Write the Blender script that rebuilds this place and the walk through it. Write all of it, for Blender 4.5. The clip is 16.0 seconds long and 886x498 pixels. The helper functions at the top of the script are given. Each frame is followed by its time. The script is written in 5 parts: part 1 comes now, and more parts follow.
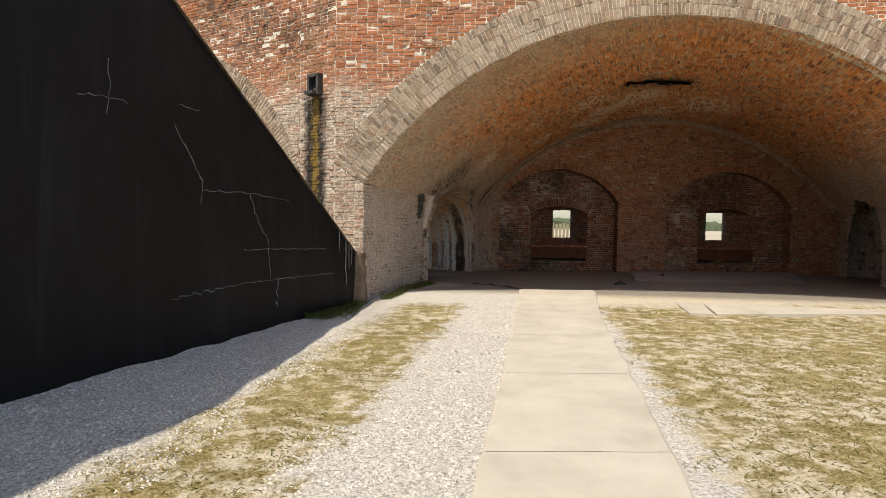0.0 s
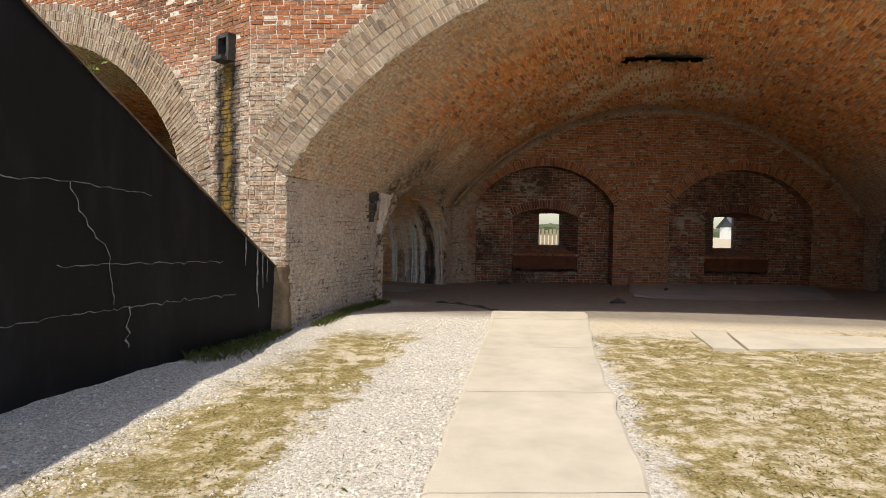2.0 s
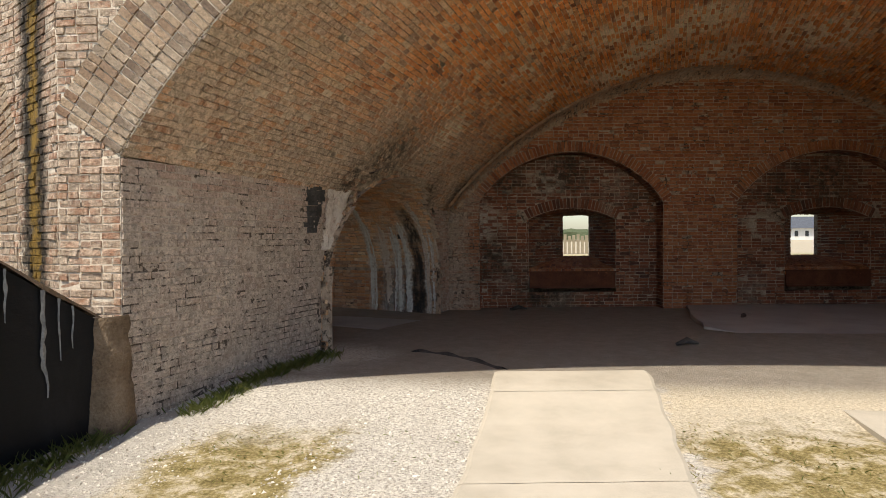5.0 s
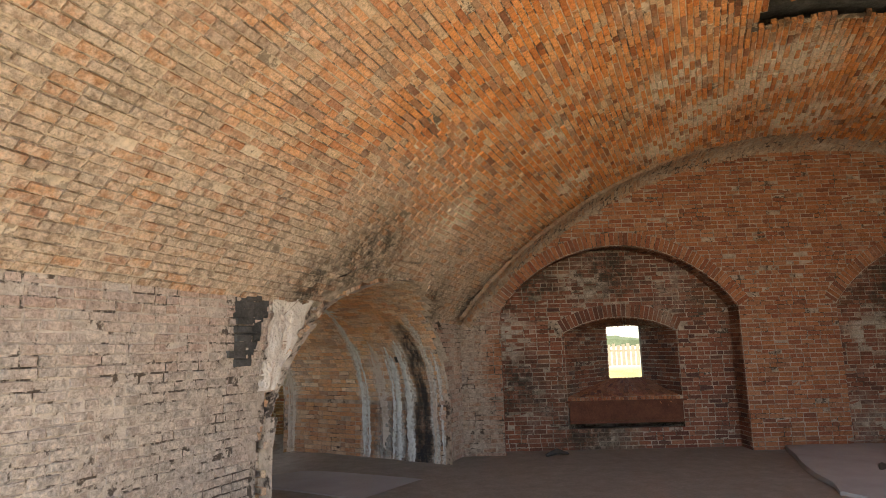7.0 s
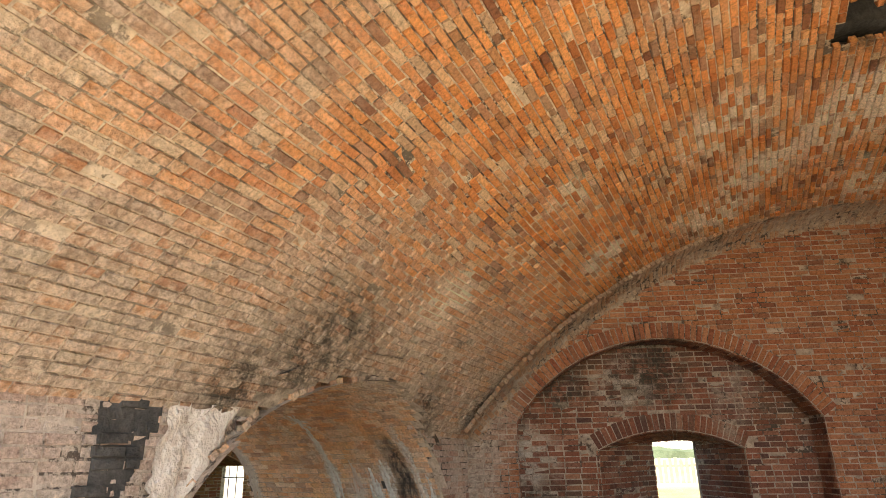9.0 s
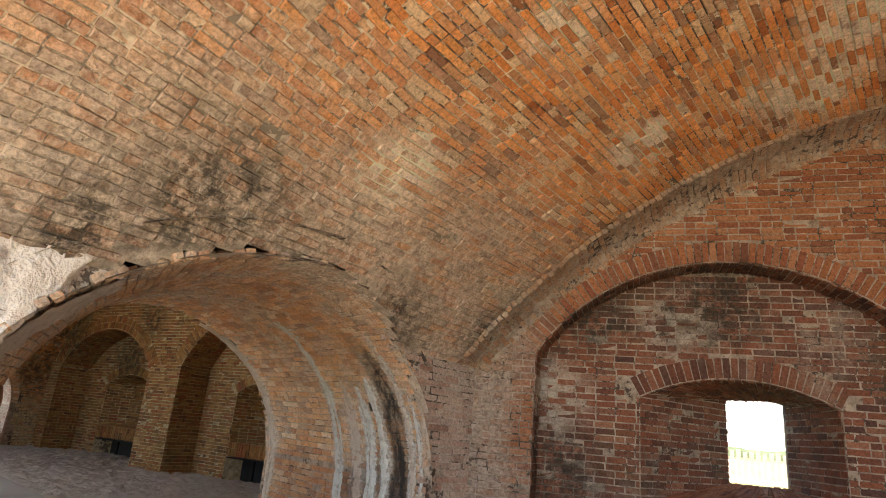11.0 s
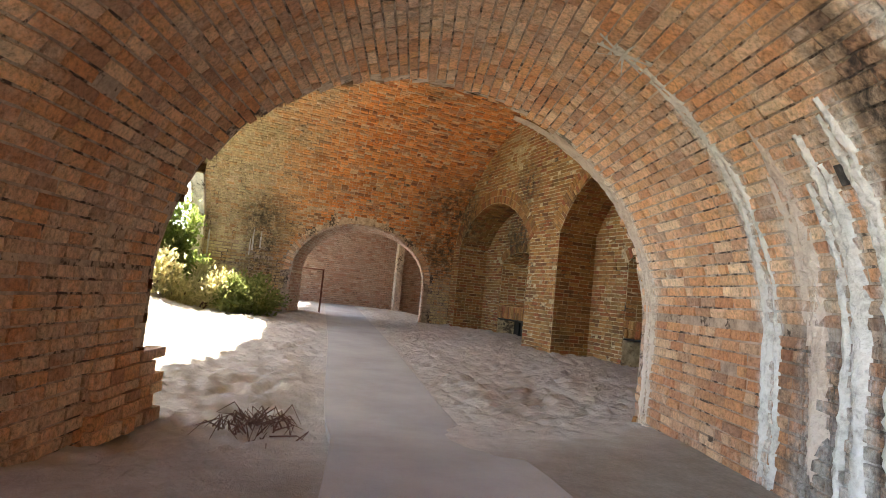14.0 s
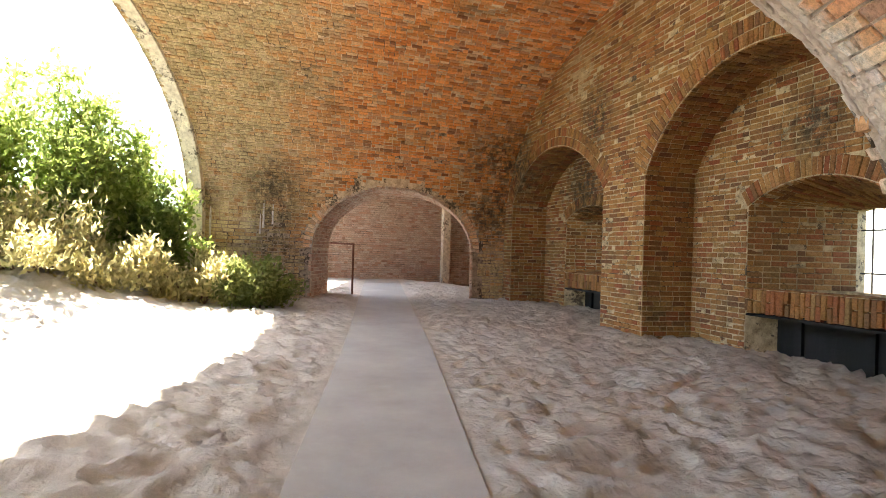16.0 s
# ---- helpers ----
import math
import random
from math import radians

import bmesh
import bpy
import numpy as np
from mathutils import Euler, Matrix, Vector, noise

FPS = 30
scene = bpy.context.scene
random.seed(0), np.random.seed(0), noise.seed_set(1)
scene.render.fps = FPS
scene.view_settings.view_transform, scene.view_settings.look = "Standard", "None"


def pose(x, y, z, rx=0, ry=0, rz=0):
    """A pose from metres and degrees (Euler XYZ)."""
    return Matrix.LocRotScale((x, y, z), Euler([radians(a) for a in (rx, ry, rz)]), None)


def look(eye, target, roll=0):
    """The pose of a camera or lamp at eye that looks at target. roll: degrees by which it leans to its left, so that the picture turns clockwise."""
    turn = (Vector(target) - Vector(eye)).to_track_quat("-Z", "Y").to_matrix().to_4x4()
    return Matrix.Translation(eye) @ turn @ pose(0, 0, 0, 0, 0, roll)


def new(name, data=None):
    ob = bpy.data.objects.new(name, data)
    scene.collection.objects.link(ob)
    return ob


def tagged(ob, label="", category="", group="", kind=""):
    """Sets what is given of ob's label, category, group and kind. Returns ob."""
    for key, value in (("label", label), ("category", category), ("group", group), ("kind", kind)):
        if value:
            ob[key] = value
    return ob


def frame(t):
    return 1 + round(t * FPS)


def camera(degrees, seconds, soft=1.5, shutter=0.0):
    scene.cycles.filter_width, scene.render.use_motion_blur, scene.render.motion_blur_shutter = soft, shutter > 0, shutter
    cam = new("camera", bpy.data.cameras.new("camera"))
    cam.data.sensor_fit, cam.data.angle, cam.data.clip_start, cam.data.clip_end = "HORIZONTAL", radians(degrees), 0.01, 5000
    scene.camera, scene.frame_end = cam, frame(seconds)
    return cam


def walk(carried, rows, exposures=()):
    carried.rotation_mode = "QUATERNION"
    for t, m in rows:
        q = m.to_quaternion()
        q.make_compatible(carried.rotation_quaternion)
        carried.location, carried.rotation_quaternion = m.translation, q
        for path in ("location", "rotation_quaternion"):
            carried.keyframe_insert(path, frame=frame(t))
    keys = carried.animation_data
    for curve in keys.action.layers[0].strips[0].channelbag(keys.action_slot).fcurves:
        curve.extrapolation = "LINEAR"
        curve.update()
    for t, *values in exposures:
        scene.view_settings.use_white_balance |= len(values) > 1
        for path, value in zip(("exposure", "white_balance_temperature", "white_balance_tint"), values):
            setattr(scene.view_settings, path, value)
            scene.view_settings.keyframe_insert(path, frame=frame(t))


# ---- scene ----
cam = camera(72.3, 16.0, 0.9)
PATH = [
    (0, (-0.818, -0.074, 1.592), (-0.744, 1.923, 1.514), 1.0),
    (0.5, (-0.602, 0.626, 1.551), (-0.522, 2.623, 1.487), 0.7),
    (1, (-0.360, 1.331, 1.552), (-0.277, 3.328, 1.490), 0.9),
    (1.5, (-0.153, 2.015, 1.564), (-0.056, 4.012, 1.510), 1.0),
    (2, (0.007, 2.738, 1.595), (0.104, 4.735, 1.536), 1.1),
    (2.5, (0.191, 3.426, 1.643), (0.284, 5.423, 1.591), 0.7),
    (3, (0.324, 4.139, 1.646), (0.402, 6.137, 1.587), 0.7),
    (3.5, (0.523, 4.813, 1.656), (0.596, 6.811, 1.601), 0.4),
    (4, (0.600, 5.491, 1.619), (0.656, 7.489, 1.562), 0.4),
    (4.2, (0.659, 5.765, 1.616), (0.712, 7.764, 1.564), 0.3),
    (6.3, (0.935, 8.833, 1.739), (0.912, 10.830, 1.850), -1.5),
    (6.5, (0.998, 9.113, 1.738), (0.965, 11.105, 1.912), -1.5),
    (7, (1.073, 9.703, 1.857), (1.029, 11.676, 2.183), -1.5),
    (7.5, (1.101, 10.226, 1.953), (1.039, 12.167, 2.431), -1.6),
    (8, (1.194, 10.597, 2.019), (1.121, 12.503, 2.620), -1.2),
    (8.2, (1.196, 10.745, 2.043), (1.110, 12.644, 2.664), -1.2),
    (10.3, (2.268, 12.634, 1.890), (1.966, 14.498, 2.549), 3.5),
    (10.5, (2.399, 12.776, 1.890), (2.041, 14.638, 2.527), 4.7),
    (11, (2.817, 13.158, 1.527), (2.223, 14.980, 2.100), 5.2),
    (11.5, (2.821, 13.650, 1.188), (2.062, 15.425, 1.709), 5.5),
    (12, (2.404, 14.732, 1.189), (1.413, 16.421, 1.598), 7.0),
    (12.5, (2.119, 15.394, 1.200), (0.951, 16.987, 1.515), 6.7),
    (13, (1.835, 15.868, 1.108), (0.486, 17.321, 1.367), 6.8),
    (13.5, (1.540, 16.331, 1.085), (0.009, 17.603, 1.279), 6.3),
    (14, (1.275, 16.663, 1.010), (-0.377, 17.781, 1.160), 5.7),
    (14.5, (0.630, 17.209, 1.148), (-1.080, 18.243, 1.225), 3.8),
    (15, (0.210, 17.563, 1.143), (-1.531, 18.547, 1.196), 2.8),
    (15.5, (-0.371, 17.801, 1.113), (-2.123, 18.765, 1.155), 2.5),
    (16, (-0.93, 18.26, 1.234), (-2.676, 19.236, 1.245), 1.7),
]
EXPOSURES = [(t, stops, 7000, 10) for t, stops in ((0.0, 0.15), (2.0, 0.2), (3.5, 0.3), (4.2, 0.22), (6.3, 0.6), (6.6, 1.0), (7.0, 1.6), (7.5, 1.8), (8.2, 1.95), (10.3, 2.12), (11.5, 2.48), (12.5, 2.88), (13.2, 3.02), (14.0, 3.28), (15.0, 3.42), (16.0, 3.5))]
walk(cam, [(t, look(eye, target, roll)) for t, eye, target, roll in PATH], EXPOSURES)

# ---- light ----
SUN = Vector((0.38, 0.44, -1.0)).normalized()
world = bpy.data.worlds.new("sky")
scene.world = world
world.use_nodes = True
wn = world.node_tree
sky = wn.nodes.new("ShaderNodeTexSky")
sky.sky_type = "NISHITA"
sky.sun_disc = False
sky.sun_elevation = math.asin(-SUN.z)
sky.sun_rotation = math.atan2(-SUN.x, -SUN.y)
sky.air_density, sky.dust_density = 1.0, 1.2
wn.nodes["Background"].inputs["Strength"].default_value = 0.15
wn.links.new(sky.outputs[0], wn.nodes["Background"].inputs["Color"])
sun = new("sun", bpy.data.lights.new("sun", "SUN"))
sun.data.energy, sun.data.angle, sun.data.color = 4.2, radians(0.55), (1.0, 0.95, 0.86)
sun.matrix_world = look((-12, -14, 30), Vector((-12, -14, 30)) + SUN)

rng = np.random.default_rng(7)


# ---- materials ----
class Nodes:
    """Small wrapper that writes a node material line by line."""

    def __init__(self, name, rough=0.9):
        self.mat = bpy.data.materials.new(name)
        self.mat.use_nodes = True
        self.t = self.mat.node_tree
        self.bsdf = self.t.nodes["Principled BSDF"]
        self.bsdf.inputs["Roughness"].default_value = rough
        self.bsdf.inputs["Specular IOR Level"].default_value = 0.25
        self.pos = self.add("ShaderNodeNewGeometry").outputs["Position"]

    def add(self, kind, **kw):
        n = self.t.nodes.new(kind)
        for key, v in kw.items():
            n.inputs[key].default_value = v
        return n

    def link(self, a, b):
        self.t.links.new(a, b)

    def noise(self, scale, detail=4.0, rough=0.6, stretch=None, distort=0.0):
        n = self.add("ShaderNodeTexNoise", Scale=scale, Detail=detail, Roughness=rough, Distortion=distort)
        src = self.pos
        if stretch:
            m = self.add("ShaderNodeMapping")
            m.inputs["Scale"].default_value = stretch
            self.link(src, m.inputs["Vector"])
            src = m.outputs[0]
        self.link(src, n.inputs["Vector"])
        return n.outputs["Fac"]

    def band(self, value, a, b, lo=0.0, hi=1.0):
        n = self.add("ShaderNodeMapRange")
        n.interpolation_type = "SMOOTHSTEP"
        self.link(value, n.inputs[0])
        for i, v in zip((1, 2, 3, 4), (a, b, lo, hi)):
            n.inputs[i].default_value = v
        return n.outputs[0]

    def math(self, op, a, b=None, c=None):
        n = self.add("ShaderNodeMath")
        n.operation = op
        for i, v in enumerate((a, b, c)):
            if v is None:
                continue
            if isinstance(v, (int, float)):
                n.inputs[i].default_value = v
            else:
                self.link(v, n.inputs[i])
        return n.outputs[0]

    def mix(self, fac, a, b, blend="MIX"):
        n = self.t.nodes.new("ShaderNodeMix")
        n.data_type, n.blend_type = "RGBA", blend
        for i, v in ((0, fac), (6, a), (7, b)):
            if isinstance(v, (int, float)):
                n.inputs[i].default_value = v
            elif isinstance(v, tuple):
                n.inputs[i].default_value = (*v, 1) if len(v) == 3 else v
            else:
                self.link(v, n.inputs[i])
        return n.outputs[2]

    def ramp(self, fac, stops):
        n = self.t.nodes.new("ShaderNodeValToRGB")
        r = n.color_ramp
        while len(r.elements) < len(stops):
            r.elements.new(0.5)
        for e, (p, c) in zip(r.elements, stops):
            e.position, e.color = p, (*c, 1)
        self.link(fac, n.inputs[0])
        return n.outputs[0]

    def axis(self, i):
        if not hasattr(self, "sep"):
            self.sep = self.add("ShaderNodeSeparateXYZ")
            self.link(self.pos, self.sep.inputs[0])
        return self.sep.outputs[i]

    def along(self, ox, oy, dx, dy):
        """Metres from the plan point (ox, oy) along the plan direction (dx, dy)."""
        a = self.math("MULTIPLY_ADD", self.axis(0), dx, -(ox * dx + oy * dy))
        return self.math("MULTIPLY_ADD", self.axis(1), dy, a)

    def pick(self):
        """A random number for each brick, joined or single."""
        g = self.add("ShaderNodeNewGeometry").outputs["Random Per Island"]
        o = self.add("ShaderNodeObjectInfo").outputs["Random"]
        return self.math("FRACT", self.math("ADD", g, o))

    def colour(self, c):
        if isinstance(c, tuple):
            self.bsdf.inputs["Base Color"].default_value = (*c, 1)
        else:
            self.link(c, self.bsdf.inputs["Base Color"])

    def bump(self, h, strength=0.4, distance=0.01):
        n = self.add("ShaderNodeBump", Strength=strength, Distance=distance)
        self.link(h, n.inputs["Height"])
        self.link(n.outputs[0], self.bsdf.inputs["Normal"])


def spots(n, places, soft=0.5):
    """1 inside uneven blots round the given (x, y, z, radius), 0 outside."""
    out = None
    wob = n.math("MULTIPLY_ADD", n.noise(2.2, 6.0, 0.7), 1.5, -0.75)
    for x, y, z, r in places:
        d = n.add("ShaderNodeVectorMath")
        d.operation = "DISTANCE"
        n.link(n.pos, d.inputs[0])
        d.inputs[1].default_value = (x, y, z)
        f = n.band(n.math("ADD", d.outputs["Value"], n.math("MULTIPLY", wob, r)), r * (1 - soft), r * (1 + soft), 1.0, 0.0)
        out = f if out is None else n.math("MAXIMUM", out, f)
    return out


def weather(n, col, mid, stains, blooms, lime, each=None):
    if blooms:
        patchy = n.band(mid, 0.36, 0.58, 0.15, 0.9) if each is None else n.band(n.math("MULTIPLY_ADD", each, 0.55, mid), 0.68, 0.86, 0.05, 0.95)
        col = n.mix(n.math("MULTIPLY", spots(n, blooms), patchy), col, tuple(min(0.82, 1.2 * c) for c in lime))
    if stains:
        col = n.mix(n.math("MULTIPLY", spots(n, stains, 0.8), n.band(n.noise(8.0, 6.0, 0.8), 0.62, 0.40, 0.05, 0.9)), col, (0.045, 0.04, 0.03))
    return col


def drain_streak(n, col, drain):
    """Black slime with an ochre core below a spout at the plan point (ox, oy), top z0."""
    ox, oy, dx, dy, z0 = drain
    mid, spot = n.noise(4.0, 6.0, 0.7), n.noise(13.0, 5.0, 0.7)
    s = n.math("ABSOLUTE", n.math("ADD", n.along(ox, oy, dx, dy), n.math("MULTIPLY_ADD", n.noise(3.5, 6.0, 0.8), 0.62, -0.31)))
    below = n.band(n.axis(2), z0 + 0.1, z0 - 0.1)
    wet = n.math("MULTIPLY", n.band(s, 0.46, 0.18), below)
    col = n.mix(n.math("MULTIPLY", wet, n.band(mid, 0.3, 0.5, 0.6, 0.98)), col, (0.03, 0.024, 0.018))
    core = n.math("MULTIPLY", n.band(s, 0.15, 0.02), below)
    return n.mix(n.math("MULTIPLY", core, n.band(spot, 0.36, 0.52, 0.5, 0.98)), col, (0.26, 0.16, 0.035))


def brick_mat(name, tones, lime, lime_lo, lime_hi, zone=None, dark=0.35, moss=0.0, drain=None, stains=(), blooms=(), extra=None):
    """Old brick. tones: colour stops over the single bricks; lime: colour of the bloom, over noise from lime_lo to lime_hi;
    zone: function of the Nodes that gives extra bloom 0..1; stains and blooms: (x, y, z, radius) of black and white blots."""
    n = Nodes(name, 0.92)
    r = n.pick()
    step = 1 / (len(tones) - 1)
    col = n.ramp(r, [(i * step, c) for i, c in enumerate(tones)])
    big, mid, fine = n.noise(0.7, 3.0), n.noise(4.0, 6.0, 0.7), n.noise(38.0, 5.0, 0.75)
    spot = n.noise(13.0, 5.0, 0.7)
    f = n.band(n.math("MULTIPLY_ADD", mid, 0.6, n.math("MULTIPLY", big, 0.7)), lime_lo, lime_hi)
    if zone:
        z = zone(n)
        f = n.math("MAXIMUM", f, n.math("MULTIPLY", z, n.band(n.math("MULTIPLY_ADD", r, 0.25, n.math("MULTIPLY_ADD", spot, 0.6, n.math("MULTIPLY", mid, 0.5))), 0.4, 0.75, 0.5, 1.0)))
    pale = n.mix(n.band(spot, 0.35, 0.62), tuple(0.5 * c for c in lime), lime)
    col = n.mix(n.math("MULTIPLY", f, 0.9), col, pale)
    d = n.band(n.math("MULTIPLY_ADD", n.noise(1.6, 6.0, 0.7), 0.7, n.math("MULTIPLY", spot, 0.3)), 0.50, 0.82)
    col = n.mix(n.math("MULTIPLY", d, dark), col, (0.05, 0.042, 0.035))
    pit = n.band(n.noise(21.0, 3.0, 0.8), 0.62, 0.74)
    col = n.mix(n.math("MULTIPLY", pit, 0.35), col, (0.06, 0.04, 0.03))
    if moss:
        col = n.mix(n.math("MULTIPLY", n.band(n.noise(1.1, 5.0), 0.52, 0.66), moss), col, (0.12, 0.115, 0.05))
    col = weather(n, col, mid, stains, blooms, lime, r)
    if drain:
        col = drain_streak(n, col, drain)
    if extra:
        col = extra(n, col)
    col = n.mix(0.75, col, n.ramp(fine, [(0.30, (0.32, 0.30, 0.28)), (0.5, (1.0, 1.0, 1.0)), (0.70, (1.45, 1.43, 1.40))]), "MULTIPLY")
    n.colour(col)
    n.bump(n.math("ADD", n.math("MULTIPLY", fine, 1.3), n.math("ADD", n.math("MULTIPLY", spot, 1.2), mid)), 1.0, 0.016)
    return n.mat


def mortar_mat(name, a, b, zone=None, lime=None, stains=(), blooms=(), drain=None, extra=None, gaps=0.59):
    """Lime mortar, washed out into dark gaps in places."""
    n = Nodes(name, 0.95)
    mid = n.noise(4.0, 6.0, 0.7)
    col = n.ramp(n.noise(7.0, 6.0, 0.75), [(0.3, a), (0.6, b)])
    if zone:
        col = n.mix(n.math("MULTIPLY", zone(n), 0.85), col, n.ramp(n.noise(13.0, 5.0, 0.7), [(0.36, tuple(0.5 * c for c in lime)), (0.6, lime)]))
    gap = n.band(n.math("MULTIPLY_ADD", n.noise(2.6, 3.0), 0.5, n.math("MULTIPLY", n.noise(16.0, 4.0, 0.75), 0.6)), gaps, gaps + 0.07)
    if zone:
        gap = n.math("MULTIPLY", gap, n.math("MULTIPLY_ADD", zone(n), -0.4, 1.0))
    col = n.mix(n.math("MULTIPLY", gap, 0.88), col, (0.06, 0.042, 0.032))
    col = weather(n, col, mid, stains, blooms, b)
    if drain:
        col = drain_streak(n, col, drain)
    if extra:
        col = extra(n, col)
    n.colour(col)
    n.bump(n.math("SUBTRACT", n.noise(60.0, 4.0), gap), 0.7, 0.012)
    return n.mat


def front_zone(ox, oy, dx, dy, a, b):
    """Bloom that fades along a plan direction, from 1 at a to 0 at b."""
    return lambda n: n.band(n.math("ADD", n.along(ox, oy, dx, dy), n.math("MULTIPLY_ADD", n.noise(0.8, 4.0), 3.0, -1.5)), a, b, 1.0, 0.0)


def low_zone(a, b):
    return lambda n: n.band(n.math("ADD", n.axis(2), n.math("MULTIPLY_ADD", n.noise(0.9, 4.0), 1.6, -0.8)), a, b, 1.0, 0.0)


def passage_wear(n, col):
    """Darker, redder brick in the passage's north jamb, a soot column, and lime that ran down it: (depth, half width, top)."""
    u = n.along(7.905, 12.75, -0.85, 0.527)
    north = n.band(n.along(7.905, 12.75, 0.527, 0.85), 0.5, 0.9)
    drip = n.noise(5.0, 6.0, 0.75, (1.0, 1.0, 0.12))
    wob = n.math("ADD", u, n.math("MULTIPLY_ADD", drip, 0.3, n.math("MULTIPLY_ADD", n.noise(1.8, 4.0), 0.24, -0.27)))
    z = n.math("ADD", n.axis(2), n.math("MULTIPLY_ADD", n.noise(3.0, 5.0), 0.5, -0.25))
    low = n.math("MULTIPLY", n.band(z, 1.3, 0.8), north)
    col = n.mix(n.math("MULTIPLY", low, 0.7), col, (0.62, 0.50, 0.46), "MULTIPLY")
    grime = n.math("MULTIPLY", n.math("MULTIPLY", n.band(u, 9.5, 9.8), n.band(u, 11.3, 10.7)), n.band(z, 1.5, 0.6))
    col = n.mix(n.math("MULTIPLY", n.math("MULTIPLY", grime, north), n.band(n.noise(6.0, 6.0, 0.8), 0.4, 0.55, 0.2, 0.85)), col, (0.055, 0.052, 0.05))
    off = n.math("ABSOLUTE", n.math("SUBTRACT", wob, 9.93))
    soot = n.math("MULTIPLY", n.math("MULTIPLY", n.band(off, 0.22, 0.05), n.band(z, 2.5, 2.0)), north)
    col = n.mix(n.math("MULTIPLY", soot, n.band(drip, 0.36, 0.56, 0.35, 0.95)), col, (0.028, 0.027, 0.028))
    for c, w, top, thick in ((11.12, 0.09, 2.3, 0.9), (10.72, 0.16, 1.85, 0.5), (10.42, 0.11, 1.8, 0.85), (10.17, 0.09, 2.0, 0.85), (9.70, 0.07, 2.3, 0.85), (9.54, 0.04, 1.7, 0.8), (12.86, 0.12, 2.4, 0.6)):
        off = n.math("ABSOLUTE", n.math("SUBTRACT", wob, c))
        f = n.math("MULTIPLY", n.math("MULTIPLY", n.band(off, w * 1.25, w * 0.5), n.band(z, top + 0.15, top - 0.15)), north)
        f = n.math("MULTIPLY", f, n.band(drip, 0.36, 0.52, 0.1 * thick, 0.96 * thick))
        col = n.mix(f, col, n.ramp(n.noise(20.0, 4.0), [(0.35, (0.42, 0.39, 0.34)), (0.6, (0.76, 0.74, 0.70))]))
    return col


def south_low(a, b):
    """Bloom low on the pier, on its courtyard end only."""
    low = low_zone(a, b)
    return lambda n: n.math("MULTIPLY", low(n), n.band(n.axis(1), 15.6, 17.4, 1.0, 0.0))


ORANGE = [(0.44, 0.14, 0.048), (0.84, 0.35, 0.11), (0.62, 0.21, 0.064), (0.84, 0.43, 0.19), (0.26, 0.095, 0.045), (0.78, 0.54, 0.33), (0.72, 0.29, 0.085), (0.48, 0.24, 0.14), (0.90, 0.40, 0.15), (0.72, 0.25, 0.072)]
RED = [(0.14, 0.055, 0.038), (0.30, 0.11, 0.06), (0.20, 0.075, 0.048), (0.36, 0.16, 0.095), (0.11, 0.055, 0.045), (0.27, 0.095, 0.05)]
TAN = [(0.36, 0.24, 0.16), (0.46, 0.30, 0.20), (0.40, 0.22, 0.14), (0.50, 0.38, 0.28), (0.32, 0.18, 0.12)]
OCHRE = [(0.24, 0.115, 0.045), (0.38, 0.20, 0.07), (0.30, 0.105, 0.048), (0.42, 0.245, 0.095), (0.16, 0.075, 0.04), (0.34, 0.175, 0.062), (0.27, 0.085, 0.04)]
WASH = (0.70, 0.56, 0.43)


def both(f, g):
    return lambda n: n.math("MAXIMUM", f(n), g(n))


MOUTH_STAINS = ((0.1, 16.4, 2.9, 0.55), (-0.4, 15.9, 2.5, 0.35), (0.6, 18.5, 2.45, 0.4), (1.4, 19.8, 2.6, 0.35), (5.0, 15.9, 5.5, 0.5), (5.8, 15.9, 5.5, 0.5))
# lime blooms; the wide ones on the right also paint in bounced light
CROWN_BLOOMS_AND_LIFT = ((4.4, 18.9, 4.95, 0.5), (4.7, 18.1, 5.1, 0.5), (2.9, 18.7, 4.3, 0.35), (0.9, 17.4, 3.6, 0.4), (6.5, 18.8, 5.2, 0.6), (5.4, 17.2, 5.4, 0.7), (3.9, 17.0, 4.9, 0.5), (7.6, 17.6, 5.4, 0.8), (2.4, 17.0, 4.3, 0.3))
SPRINGING = both(front_zone(-2, 12.4, 0.45, 0.89, 0.8, 3.9), low_zone(2.9, 4.3))
M_VAULT = brick_mat("vault_brick", ORANGE, WASH, 0.70, 0.94, SPRINGING, 0.25, 0.08, None, MOUTH_STAINS, CROWN_BLOOMS_AND_LIFT)
M_PIER = brick_mat("pier_brick", [(0.50, 0.35, 0.27), (0.62, 0.47, 0.38), (0.50, 0.29, 0.21), (0.64, 0.53, 0.44), (0.38, 0.22, 0.16)], (0.70, 0.59, 0.49), 0.62, 0.9, south_low(1.4, 3.0), 0.4, 0.1)
MO_PIER = mortar_mat("pier_mortar", (0.30, 0.23, 0.18), (0.66, 0.55, 0.45), None, None, (), (), None, None, 0.55)
NICHE_STAINS = ((3.7, 20.4, 3.2, 0.6), (2.4, 20.4, 3.0, 0.45), (2.0, 20.4, 1.2, 0.5), (9.6, 20.4, 3.0, 0.6), (3.2, 20.4, 0.4, 0.6), (8.6, 20.4, 2.6, 0.5))
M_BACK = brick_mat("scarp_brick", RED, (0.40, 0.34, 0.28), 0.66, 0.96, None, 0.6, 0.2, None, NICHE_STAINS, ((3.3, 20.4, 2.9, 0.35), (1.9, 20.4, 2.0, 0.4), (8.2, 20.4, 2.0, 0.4)))
